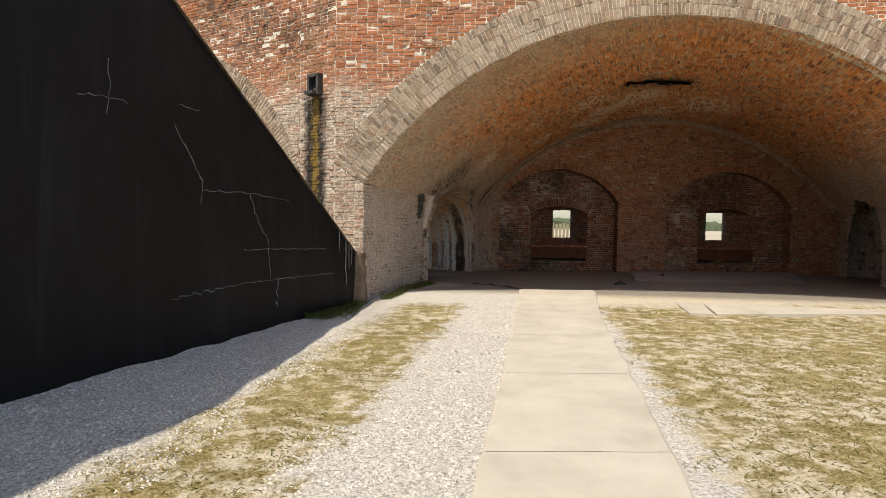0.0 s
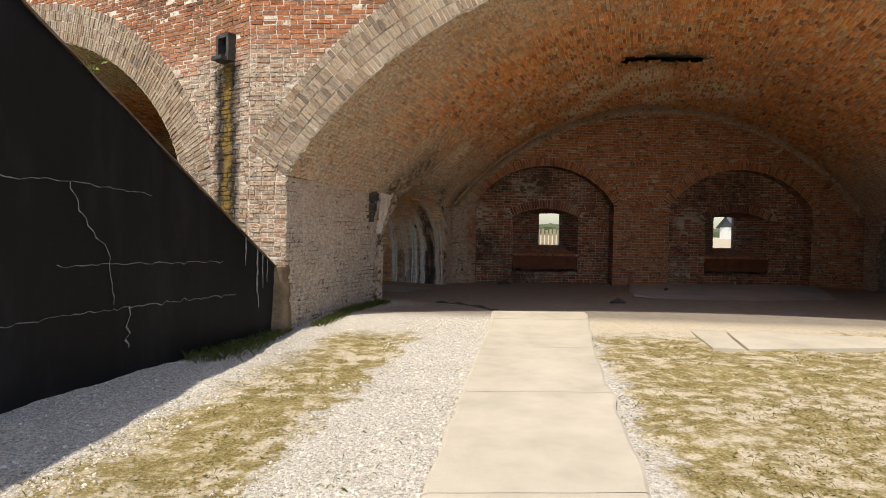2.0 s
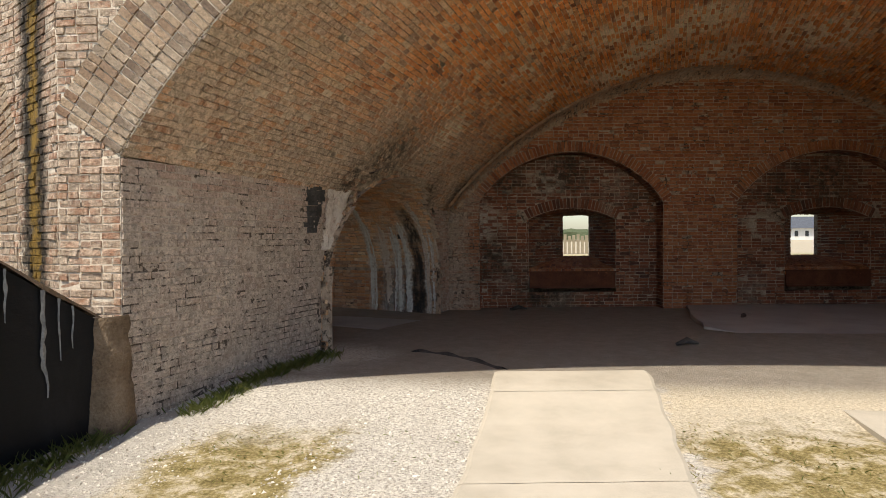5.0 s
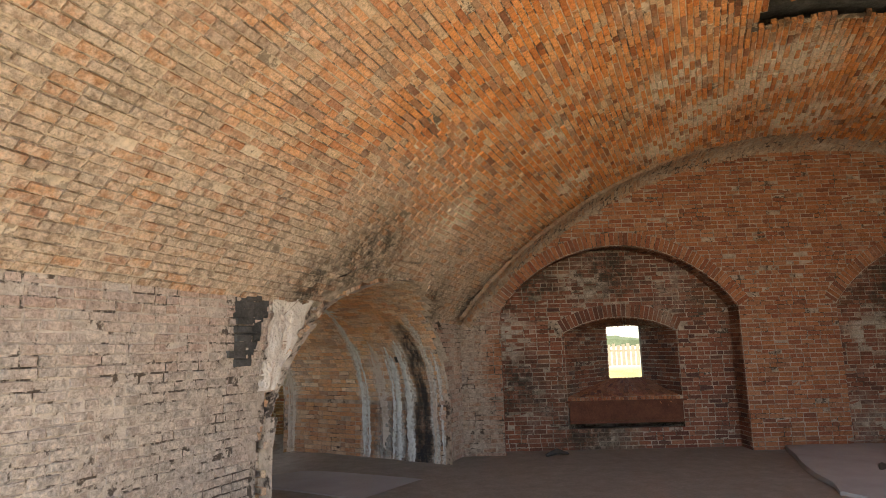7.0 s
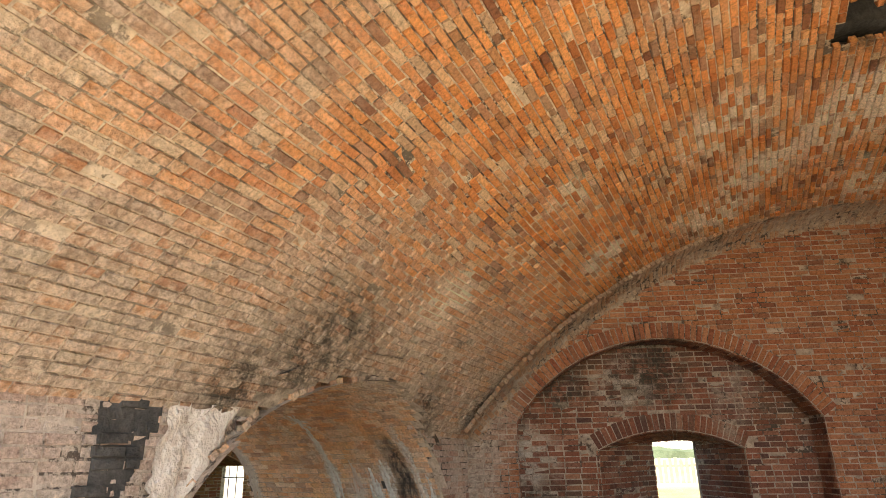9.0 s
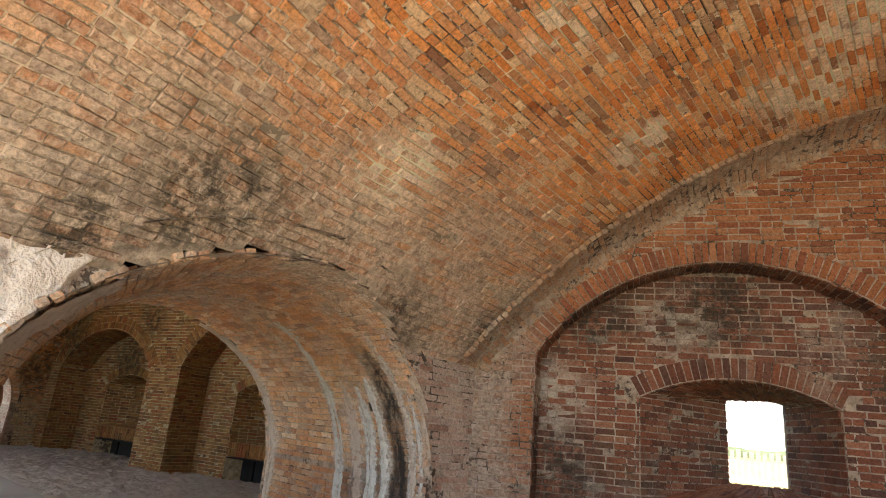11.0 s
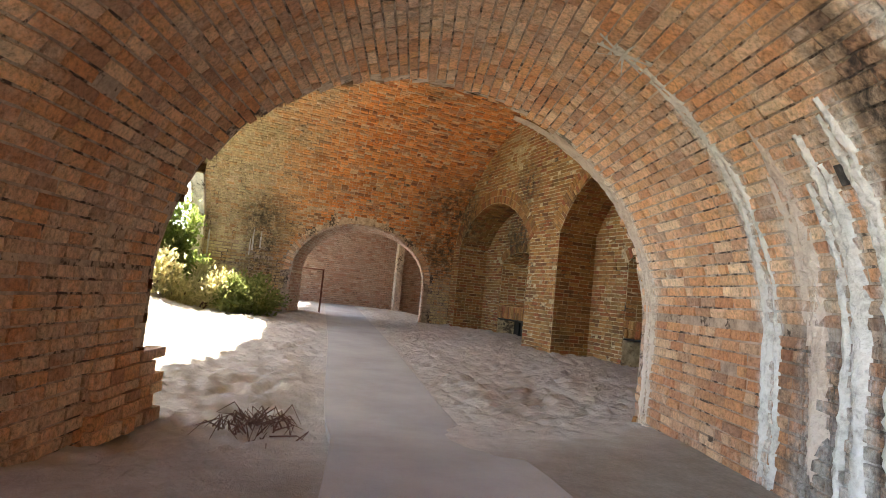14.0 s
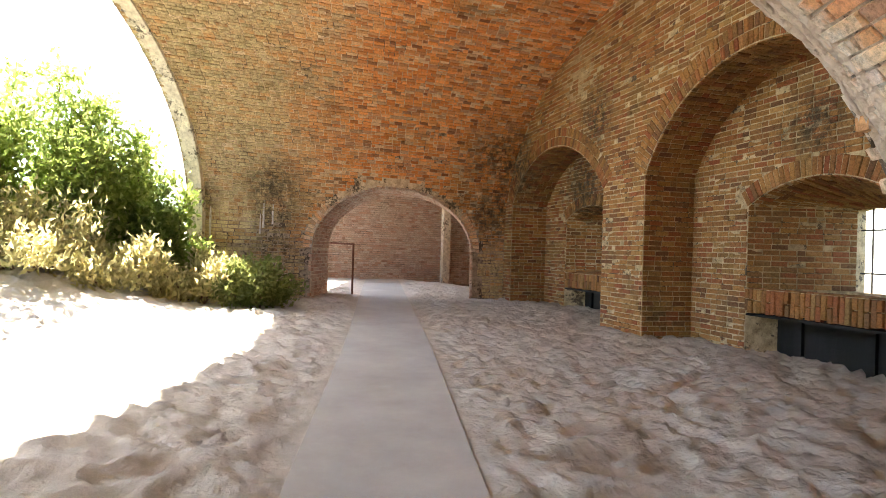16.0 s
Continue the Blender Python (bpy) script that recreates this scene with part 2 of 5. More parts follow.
M_PILASTER = brick_mat("pilaster_brick", [(0.32, 0.13, 0.06), (0.42, 0.17, 0.08), (0.28, 0.10, 0.055), (0.45, 0.21, 0.11), (0.20, 0.08, 0.05)], (0.50, 0.40, 0.32), 0.74, 1.0, front_zone(1.0, 20.0, 1.0, 0.0, 0.3, 1.4), 0.4)
M_FACADE = brick_mat("facade_brick", [(0.46, 0.17, 0.075), (0.56, 0.22, 0.10), (0.40, 0.14, 0.065), (0.58, 0.29, 0.16), (0.30, 0.13, 0.075)], (0.66, 0.54, 0.42), 0.76, 0.98, low_zone(3.9, 4.8), 0.35, 0.3, (-3.07, 12.83, -0.77, 0.64, 4.25), ((-4.6, 13.9, 5.9, 0.8), (-3.7, 13.2, 5.7, 0.6), (-5.6, 14.5, 6.6, 0.9), (-2.9, 12.7, 5.9, 0.35)))
M_RING = brick_mat("ring_brick", [(0.40, 0.28, 0.19), (0.48, 0.36, 0.25), (0.28, 0.18, 0.12), (0.54, 0.43, 0.32), (0.20, 0.14, 0.10)], (0.60, 0.50, 0.39), 0.6, 0.9, None, 0.5)
M_PASS = brick_mat("passage_brick", [(0.72, 0.36, 0.18), (0.84, 0.54, 0.32), (0.58, 0.28, 0.15), (0.86, 0.64, 0.43), (0.46, 0.26, 0.17), (0.80, 0.47, 0.24), (0.68, 0.33, 0.17)], (0.80, 0.68, 0.55), 0.55, 0.84, None, 0.18, extra=passage_wear)
BAY_STAINS = ((-11.9, 26.0, 3.2, 0.8), (-10.9, 25.9, 1.2, 0.7), (-8.6, 25.4, 3.6, 0.5), (-10.2, 26.9, 2.6, 0.8), (-5.0, 25.4, 2.9, 0.4))
BAY_BLOOMS = ((-10.4, 26.9, 1.9, 0.3), (-11.6, 26.2, 2.6, 0.4), (-9.3, 25.6, 4.4, 0.5))
M_OCHRE = brick_mat("ochre_brick", OCHRE, (0.36, 0.27, 0.16), 0.74, 1.0, None, 0.35, 0.35, None, BAY_STAINS, BAY_BLOOMS)
WEST_STAINS = ((-13.4, 21.2, 2.5, 0.55), (-13.4, 21.25, 1.9, 0.5), (-13.4, 21.3, 1.2, 0.45), (-13.4, 21.3, 0.6, 0.4), (-13.5, 19.8, 2.1, 0.35), (-13.2, 22.3, 1.0, 0.5), (-12.4, 26.0, 3.6, 0.9), (-12.5, 26.2, 2.2, 0.8), (-9.2, 20.9, 5.4, 0.4))
M_VAULT2 = brick_mat("vault_brick_far", ORANGE, (0.62, 0.53, 0.31), 0.75, 1.0, both(front_zone(-13.6, 19.7, 0.14, 0.99, 0.8, 3.4), low_zone(0.6, 2.4)), 0.35, 0.3, None, WEST_STAINS, ((-13.45, 20.5, 1.7, 0.45),))
MO_PASS = mortar_mat("passage_mortar", (0.24, 0.17, 0.125), (0.68, 0.55, 0.43), None, None, (), (), None, passage_wear, 0.57)
MO_VAULT2 = mortar_mat("far_vault_mortar", (0.34, 0.20, 0.12), (0.80, 0.64, 0.44), None, None, WEST_STAINS, (), None, None, 0.56)
MO_LIGHT = mortar_mat("lime_mortar", (0.44, 0.36, 0.28), (0.84, 0.75, 0.62))
MO_VAULT = mortar_mat("vault_mortar", (0.34, 0.20, 0.12), (0.86, 0.70, 0.50), SPRINGING, WASH, MOUTH_STAINS, CROWN_BLOOMS_AND_LIFT, None, None, 0.54)
MO_DRAIN = mortar_mat("drain_mortar", (0.44, 0.36, 0.28), (0.84, 0.75, 0.62), None, None, (), (), (-3.07, 12.83, -0.77, 0.64, 4.25))
MO_OCHRE = mortar_mat("ochre_mortar", (0.20, 0.14, 0.08), (0.58, 0.46, 0.29), None, None, BAY_STAINS)
MO_DARK = mortar_mat("old_mortar", (0.17, 0.12, 0.09), (0.50, 0.40, 0.31), None, None, NICHE_STAINS, (), None, None, 0.57)


def simple_mat(name, stops, scale=4.0, rough=0.9, fine=50.0, bump=0.5, dist=0.01, metal=0.0, stretch=None):
    n = Nodes(name, rough)
    m = n.math("MULTIPLY_ADD", n.noise(fine, 4.0, 0.7), 0.4, n.math("MULTIPLY", n.noise(scale, 6.0, 0.65, stretch), 0.6))
    step = 0.4 / max(1, len(stops) - 1)
    n.colour(n.ramp(m, [(0.3 + i * step, c) for i, c in enumerate(stops)]))
    n.bump(n.math("ADD", n.noise(fine, 4.0), n.noise(scale * 2, 4.0)), bump, dist)
    n.bsdf.inputs["Metallic"].default_value = metal
    return n.mat


M_LIME = simple_mat("lime_crust", [(0.30, 0.28, 0.25), (0.68, 0.66, 0.62), (0.82, 0.81, 0.78)], 11.0, 0.8, 30.0, 0.8, 0.02)
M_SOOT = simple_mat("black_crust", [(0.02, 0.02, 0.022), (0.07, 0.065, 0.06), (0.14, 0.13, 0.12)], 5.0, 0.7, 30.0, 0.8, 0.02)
M_PLASTER = simple_mat("old_plaster", [(0.42, 0.32, 0.25), (0.66, 0.55, 0.46), (0.72, 0.63, 0.55)], 3.0, 0.9, 20.0, 1.0, 0.04)
# brighter copy of old_plaster, with bounced sunlight put into its colour
M_SUNLIT_PLASTER = simple_mat("sunlit_plaster", [(0.50, 0.40, 0.32), (0.76, 0.67, 0.58), (0.82, 0.75, 0.67)], 3.0, 0.9, 24.0, 1.0, 0.03)
M_CONC = simple_mat("pale_concrete", [(0.36, 0.32, 0.255), (0.50, 0.45, 0.37), (0.60, 0.54, 0.45)], 1.5, 0.9, 120.0, 0.4, 0.004)
M_CONC2 = simple_mat("grey_concrete", [(0.28, 0.265, 0.245), (0.37, 0.355, 0.335), (0.46, 0.445, 0.42)], 1.2, 0.9, 140.0, 0.4, 0.004)
M_RUST = simple_mat("rusted_iron", [(0.06, 0.025, 0.018), (0.13, 0.05, 0.03), (0.20, 0.08, 0.045)], 4.0, 0.75, 50.0, 0.5, 0.005, 0.3)
M_IRON = simple_mat("dark_iron", [(0.02, 0.02, 0.02), (0.05, 0.045, 0.04), (0.08, 0.07, 0.06)], 6.0, 0.6, 60.0, 0.4, 0.003, 0.6)
M_WEATHER = simple_mat("weathered_concrete", [(0.08, 0.055, 0.035), (0.22, 0.155, 0.10), (0.36, 0.28, 0.20)], 3.0, 0.95, 40.0, 1.0, 0.02)


def tar_mat():
    n = Nodes("tarred_concrete", 0.6)
    m = n.noise(1.6, 6.0, 0.65, (1, 1, 0.35))
    col = n.ramp(m, [(0.3, (0.003, 0.003, 0.0036)), (0.55, (0.0062, 0.0062, 0.0076)), (0.8, (0.020, 0.020, 0.022))])
    drip = n.noise(3.5, 4.0, 0.6, (1, 1, 0.06))
    col = n.mix(n.band(drip, 0.56, 0.8, 0, 0.45), col, (0.034, 0.034, 0.038))
    n.colour(col)
    n.bump(n.math("ADD", n.noise(30.0, 4.0), n.noise(4.0, 4.0, 0.6, (1, 1, 6))), 0.3, 0.01)
    return n.mat


M_TAR = tar_mat()


def ground_mat():
    """One sheet: gravel, dry lawn, bare sand, the shaded floor, and the meadow beyond the walls."""
    n = Nodes("ground_surface", 0.95)
    fine, grit, mid, big = n.noise(160.0, 3.0), n.noise(38.0, 3.0, 0.7), n.noise(5.0, 5.0, 0.65), n.noise(0.9, 4.0)
    wob = n.math("MULTIPLY_ADD", mid, 0.9, n.math("MULTIPLY_ADD", n.noise(1.7, 3.0), 0.8, -0.85))
    d = n.math("ADD", n.along(-0.52, 3.3, 0.982, -0.19), wob)
    stones = n.ramp(grit, [(0.34, (0.29, 0.255, 0.215)), (0.48, (0.58, 0.535, 0.47)), (0.66, (0.80, 0.755, 0.67))])
    lawn = n.ramp(n.math("MULTIPLY_ADD", grit, 0.6, n.math("MULTIPLY", mid, 0.4)), [(0.36, (0.145, 0.11, 0.042)), (0.5, (0.33, 0.26, 0.108)), (0.62, (0.54, 0.45, 0.25))])
    bare = n.ramp(grit, [(0.32, (0.46, 0.385, 0.275)), (0.65, (0.74, 0.65, 0.50))])
    lawn = n.mix(n.band(n.math("MULTIPLY_ADD", mid, 0.7, n.math("MULTIPLY", big, 0.45)), 0.54, 0.68), lawn, bare)
    left = n.math("MULTIPLY", n.band(d, -2.5, -2.2), n.band(d, -0.95, -1.2))
    right = n.band(d, 1.5, 1.7)
    green = n.math("MAXIMUM", left, right)
    green = n.math("MULTIPLY", green, n.band(n.math("ADD", n.axis(1), wob), 12.6, 11.6))
    col = n.mix(green, stones, lawn)
    far = n.math("MULTIPLY", n.band(d, 1.5, 1.7), n.band(n.math("ADD", n.axis(1), wob), 11.6, 12.6))
    col = n.mix(far, col, bare)
    inside = n.math("MULTIPLY", n.band(n.along(-2, 12.36, 0.139, 0.99), 1.0, 1.8), n.band(n.axis(0), -2.6, -2.2))
    dusty = n.ramp(n.math("MULTIPLY_ADD", grit, 0.5, n.math("MULTIPLY", mid, 0.5)), [(0.3, (0.23, 0.196, 0.158)), (0.5, (0.30, 0.262, 0.215)), (0.7, (0.38, 0.335, 0.28))])
    col = n.mix(inside, col, dusty)
    col = n.mix(n.math("MULTIPLY", spots(n, ((-0.75, 14.9, 0.1, 0.8),)), 0.8), col, stones)
    white = n.ramp(n.math("MULTIPLY_ADD", fine, 0.4, n.math("MULTIPLY", mid, 0.6)), [(0.3, (0.36, 0.328, 0.285)), (0.55, (0.50, 0.462, 0.41)), (0.75, (0.64, 0.595, 0.535))])
    sandy = n.math("MULTIPLY", n.band(n.axis(0), -1.0, -2.0), n.band(n.along(-4.06, 13.55, 0.537, 0.843), -2.5, -1.2))
    sandy = n.math("MAXIMUM", sandy, n.band(n.axis(0), -5.5, -6.5))
    col = n.mix(sandy, col, white)
    meadow = n.ramp(n.math("MULTIPLY_ADD", big, 0.5, n.math("MULTIPLY", mid, 0.5)), [(0.3, (0.24, 0.21, 0.07)), (0.55, (0.36, 0.31, 0.12)), (0.75, (0.44, 0.38, 0.20))])
    beyond = n.math("MULTIPLY", n.band(n.axis(1), 22.4, 22.8), n.band(n.along(-12.65, 26.45, 0.243, 0.97), 1.6, 2.2))
    col = n.mix(beyond, col, meadow)
    col = n.mix(n.math("MULTIPLY", n.band(n.axis(1), 42.0, 47.0), 0.9), col, (0.50, 0.43, 0.33))
    n.colour(col)
    trodden = n.math("MULTIPLY", sandy, n.math("MULTIPLY", n.noise(8.0, 3.0, 0.5, None, 0.0), 2.5))
    n.bump(n.math("ADD", trodden, n.math("ADD", grit, n.math("MULTIPLY", fine, 0.5))), 0.9, 0.025)
    return n.mat


M_GROUND = ground_mat()


def leaf_mat(name, a, b, c):
    n = Nodes(name, 0.6)
    n.colour(n.ramp(n.pick(), [(0.0, a), (0.5, b), (1.0, c)]))
    n.bsdf.inputs["Subsurface Weight"].default_value = 0.0
    tr = n.add("ShaderNodeBsdfTranslucent")
    n.link(n.ramp(n.pick(), [(0.0, tuple(1.5 * k for k in b)), (1.0, tuple(1.6 * k for k in c))]), tr.inputs[0])
    mx = n.add("ShaderNodeMixShader")
    mx.inputs[0].default_value = 0.6
    n.link(n.bsdf.outputs[0], mx.inputs[1])
    n.link(tr.outputs[0], mx.inputs[2])
    n.link(mx.outputs[0], n.t.nodes["Material Output"].inputs[0])
    return n.mat


M_LEAF = leaf_mat("shrub_leaf", (0.07, 0.11, 0.02), (0.16, 0.22, 0.045), (0.28, 0.32, 0.10))
M_WEED = leaf_mat("weed_leaf", (0.06, 0.085, 0.022), (0.12, 0.15, 0.045), (0.22, 0.23, 0.08))
M_STRAW = leaf_mat("dry_grass", (0.24, 0.17, 0.07), (0.38, 0.30, 0.14), (0.26, 0.26, 0.09))
M_TWIG = simple_mat("dead_twig", [(0.07, 0.04, 0.032), (0.13, 0.075, 0.058), (0.20, 0.12, 0.095)], 10.0)


# ---- building helpers ----
def mesh_of(name, verts, faces, material, smooth=False):
    me = bpy.data.meshes.new(name)
    me.from_pydata([tuple(v) for v in verts], [], faces)
    me.materials.append(material)
    if smooth:
        me.polygons.foreach_set("use_smooth", [True] * len(me.polygons))
    me.update()
    return me


def thing(name, verts, faces, material, label, category, kind="", smooth=False, group=""):
    return tagged(new(name, mesh_of(name, verts, faces, material, smooth)), label, category, group, kind)


def part(name, verts, faces, material, parent, label="", smooth=False, kind=""):
    ob = new(name, mesh_of(name, verts, faces, material, smooth))
    ob.parent = parent
    return tagged(ob, label, "", "", kind)


class Geo:
    """Collects boxes, strips and tubes into one mesh."""

    def __init__(self):
        self.v, self.f = [], []

    def quad(self, a, b, c, d):
        k = len(self.v)
        self.v += [tuple(a), tuple(b), tuple(c), tuple(d)]
        self.f.append((k, k + 1, k + 2, k + 3))

    def box(self, c, ax, ay, az):
        """A box at c with half-axes ax, ay, az."""
        c, ax, ay, az = (np.array(p, float) for p in (c, ax, ay, az))
        k = len(self.v)
        for sz in (-1, 1):
            for sy in (-1, 1):
                for sx in (-1, 1):
                    self.v.append(tuple(c + sx * ax + sy * ay + sz * az))
        self.f += [tuple(k + i for i in q) for q in ((0, 2, 3, 1), (4, 5, 7, 6), (0, 1, 5, 4), (2, 6, 7, 3), (0, 4, 6, 2), (1, 3, 7, 5))]

    def prism(self, poly, z0, z1):
        k, n = len(self.v), len(poly)
        tops = z1 if isinstance(z1, (list, tuple)) else [z1] * n
        self.v += [(x, y, z0) for x, y in poly] + [(x, y, z) for (x, y), z in zip(poly, tops)]
        self.f += [(k + i, k + (i + 1) % n, k + n + (i + 1) % n, k + n + i) for i in range(n)]
        self.f += [tuple(k + n + i for i in range(n)), tuple(k + i for i in reversed(range(n)))]

    def grid(self, rows):
        k, m = len(self.v), len(rows[0])
        for row in rows:
            self.v += [tuple(p) for p in row]
        for i in range(len(rows) - 1):
            for j in range(m - 1):
                a = k + i * m + j
                self.f.append((a, a + 1, a + m + 1, a + m))

    def tube(self, pts, radii, sides=6):
        pts = [np.array(p, float) for p in pts]
        rows = []
        for i, p in enumerate(pts):
            d = pts[min(i + 1, len(pts) - 1)] - pts[max(i - 1, 0)]
            d /= np.linalg.norm(d) + 1e-9
            a = np.cross(d, (0.3, 0.2, 0.93))
            a /= np.linalg.norm(a) + 1e-9
            b = np.cross(d, a)
            r = radii[i] if isinstance(radii, (list, tuple)) else radii
            rows.append([p + r * (a * math.cos(w) + b * math.sin(w)) for w in np.linspace(0, 2 * math.pi, sides + 1)])
        self.grid(rows)


def unit_brick(seed):
    """A brick of half size 1 with worn, slightly uneven edges; its outer face looks along +z."""
    r = np.random.default_rng(seed)
    v = []
    for z, s in ((-1, 1.0), (0.45, 1.0), (1.0, 0.90)):
        for x, y in ((-1, -1), (1, -1), (1, 1), (-1, 1)):
            j = r.normal(0, 0.035, 2) if z > -1 else (0, 0)
            v.append((x * (s if s == 1 else 0.955) + j[0] * 0.6, y * s + j[1] * 1.6, z + (r.normal(0, 0.12) if z == 1.0 else 0)))
    f = [(8, 9, 10, 11)]
    for k in (0, 4):
        f += [(k + i, k + (i + 1) % 4, k + 4 + (i + 1) % 4, k + 4 + i) for i in range(4)]
    return np.array(v), f


UNITS = [unit_brick(s) for s in range(6)]
BL, BH, JOINT = 0.218, 0.0735, 0.0128


def lay(parent, boxes, material, near, count, label=""):
    """boxes: (centre, half-length axis, half-height axis, half-depth axis). The count bricks nearest to the plan point near
    become objects of their own, the others one joined part."""
    if not boxes:
        return
    c = np.array([b[0] for b in boxes])
    order = np.argsort(((c - np.array(near)) ** 2).sum(1))
    single = set(order[:count].tolist())
    verts, faces, k = [], [], 0
    meshes = []
    for i, (v, f) in enumerate(UNITS):
        meshes.append(mesh_of("brick", v, f, material))
    for i, (p, ax, ay, az) in enumerate(boxes):
        u = int(rng.integers(0, 6))
        if i in single:
            ob = new("brick", meshes[u])
            ob.parent = parent
            m = Matrix.Identity(4)
            for r in range(3):
                m[r][0], m[r][1], m[r][2], m[r][3] = ax[r], ay[r], az[r], p[r]
            ob.matrix_local = m
        else:
            v, f = UNITS[u]
            w = p + v[:, :1] * ax + v[:, 1:2] * ay + v[:, 2:] * az
            verts.append(w)
            faces += [tuple(k + q for q in face) for face in f]
            k += len(v)
    if verts:
        part("brickwork", np.vstack(verts), faces, material, parent, label, kind="stuff")


def courses(surf, u0, u1, v0, v1, keep=None, length=BL, height=BH, proud=0.009, rough=0.005, spans=None):
    """Running-bond bricks on a surface. surf(u, v) gives a point; u runs along the courses, v across them."""
    out = []
    nv = int((v1 - v0) / height)
    for j in range(nv):
        va = v0 + j * height
        vm = va + height / 2
        row = []
        for ua, ub in spans(vm) if spans else ((u0, u1),):
            u = ua - (j % 2) * length / 2 - rng.random() * 0.03
            while u < ub:
                L = length * (1 if rng.random() > 0.3 else 0.5)
                row.append((max(u, ua), min(u + L, ub)))
                u += L
        for a, b in row:
            if b - a < 0.03:
                continue
            um = (a + b) / 2
            p = np.array(surf(um, vm))
            if keep and not keep(p, um, vm, b - a):
                continue
            e = 0.04
            du = np.array(surf(um + e, vm)) - np.array(surf(um - e, vm))
            dv = np.array(surf(um, vm + e)) - np.array(surf(um, vm - e))
            su, sv = np.linalg.norm(du), np.linalg.norm(dv)
            if su < 1e-6 or sv < 1e-6:
                continue
            nrm = np.cross(du, dv)
            nrm /= np.linalg.norm(nrm)
            stretch_u, stretch_v = su / (2 * e), sv / (2 * e)
            lift = proud + rng.normal(0, rough)
            out.append((p + nrm * (lift - 0.03), du / su * stretch_u * ((b - a) - JOINT) / 2, dv / sv * stretch_v * (height - JOINT) / 2 + nrm * rng.normal(0, 0.0012), nrm * 0.03))
    return out


class Frame:
    """An upright wall face: r runs to the right along it, n goes into the wall, z is up."""

    def __init__(self, ox, oy, rx, ry, depth=0.0):
        l = math.hypot(rx, ry)
        self.r = np.array((rx / l, ry / l, 0.0))
        self.n = np.array((-ry / l, rx / l, 0.0))
        self.o = np.array((ox, oy, 0.0)) + self.n * depth

    def at(self, s, z, d=0.0):
        return self.o + self.r * s + self.n * d + np.array((0, 0, z))


class Flared(Frame):
    """A frame whose left half widens towards the passage's east mouth."""

    def flare(self, d):
        return 1 + 0.22 * float(step_up(-d, -10.2, -8.7))

    def at(self, s, z, d=0.0):
        return Frame.at(self, s * self.flare(d) if s < 0 else s, z, d)


class Skewed(Frame):
    """A wall face whose opening runs into it aslant, along the plan direction set with aslant()."""

    def aslant(self, nx, ny):
        self.n = np.array((nx, ny, 0.0)) / math.hypot(nx, ny)
        return self

    def coords(self, p):
        d = np.array(p) - self.o
        k = self.r[0] * self.n[1] - self.r[1] * self.n[0]
        return (d[0] * self.n[1] - d[1] * self.n[0]) / k, (self.r[0] * d[1] - self.r[1] * d[0]) / k


class Arch:
    """An opening with upright jambs and a segmental (or, with oval, half-elliptic) arch: centre c, half width w, springing, crown, foot."""

    def __init__(self, c, w, spring, crown, foot=-0.3, oval=False):
        self.c, self.w, self.spring, self.foot, self.crown, self.oval = c, w, spring, foot, crown, oval
        h = crown - spring
        self.h = h
        self.R = (w * w + h * h) / (2 * h)
        self.zc = crown - self.R
        self.half = math.pi / 2 if oval else (math.asin(min(1.0, w / self.R)) if h <= w else math.pi - math.asin(w / self.R))
        ws = np.linspace(-self.half, self.half, 241)
        pts = np.array([self.raw(q)[:2] for q in ws])
        self.ws, self.arc = ws, np.concatenate(([0], np.cumsum(np.linalg.norm(np.diff(pts, axis=0), axis=1))))
        self.length = float(self.arc[-1])

    def raw(self, q):
        if self.oval:
            nx, nz = math.sin(q) / self.w, math.cos(q) / self.h
            l = math.hypot(nx, nz)
            return self.c + self.w * math.sin(q), self.spring + self.h * math.cos(q), nx / l, nz / l
        return self.c + self.R * math.sin(q), self.zc + self.R * math.cos(q), math.sin(q), math.cos(q)

    def curve(self, l):
        """Point and outward normal at arc length l from the left springing."""
        return self.raw(float(np.interp(l, self.arc, self.ws)))

    def top(self, s):
        d = abs(s - self.c)
        if d >= self.w:
            return -9
        if self.oval:
            return self.spring + self.h * math.sqrt(1 - (d / self.w) ** 2)
        return self.zc + math.sqrt(max(0.0, self.R ** 2 - d * d))

    def inside(self, s, z, grow=0.0):
        d = abs(s - self.c)
        if d > self.w + grow or z < self.foot - grow:
            return False
        if z < self.spring:
            return True
        if self.oval:
            return (d / (self.w + grow)) ** 2 + ((z - self.spring) / (self.h + grow)) ** 2 < 1
        return math.hypot(d, z - self.zc) < self.R + grow


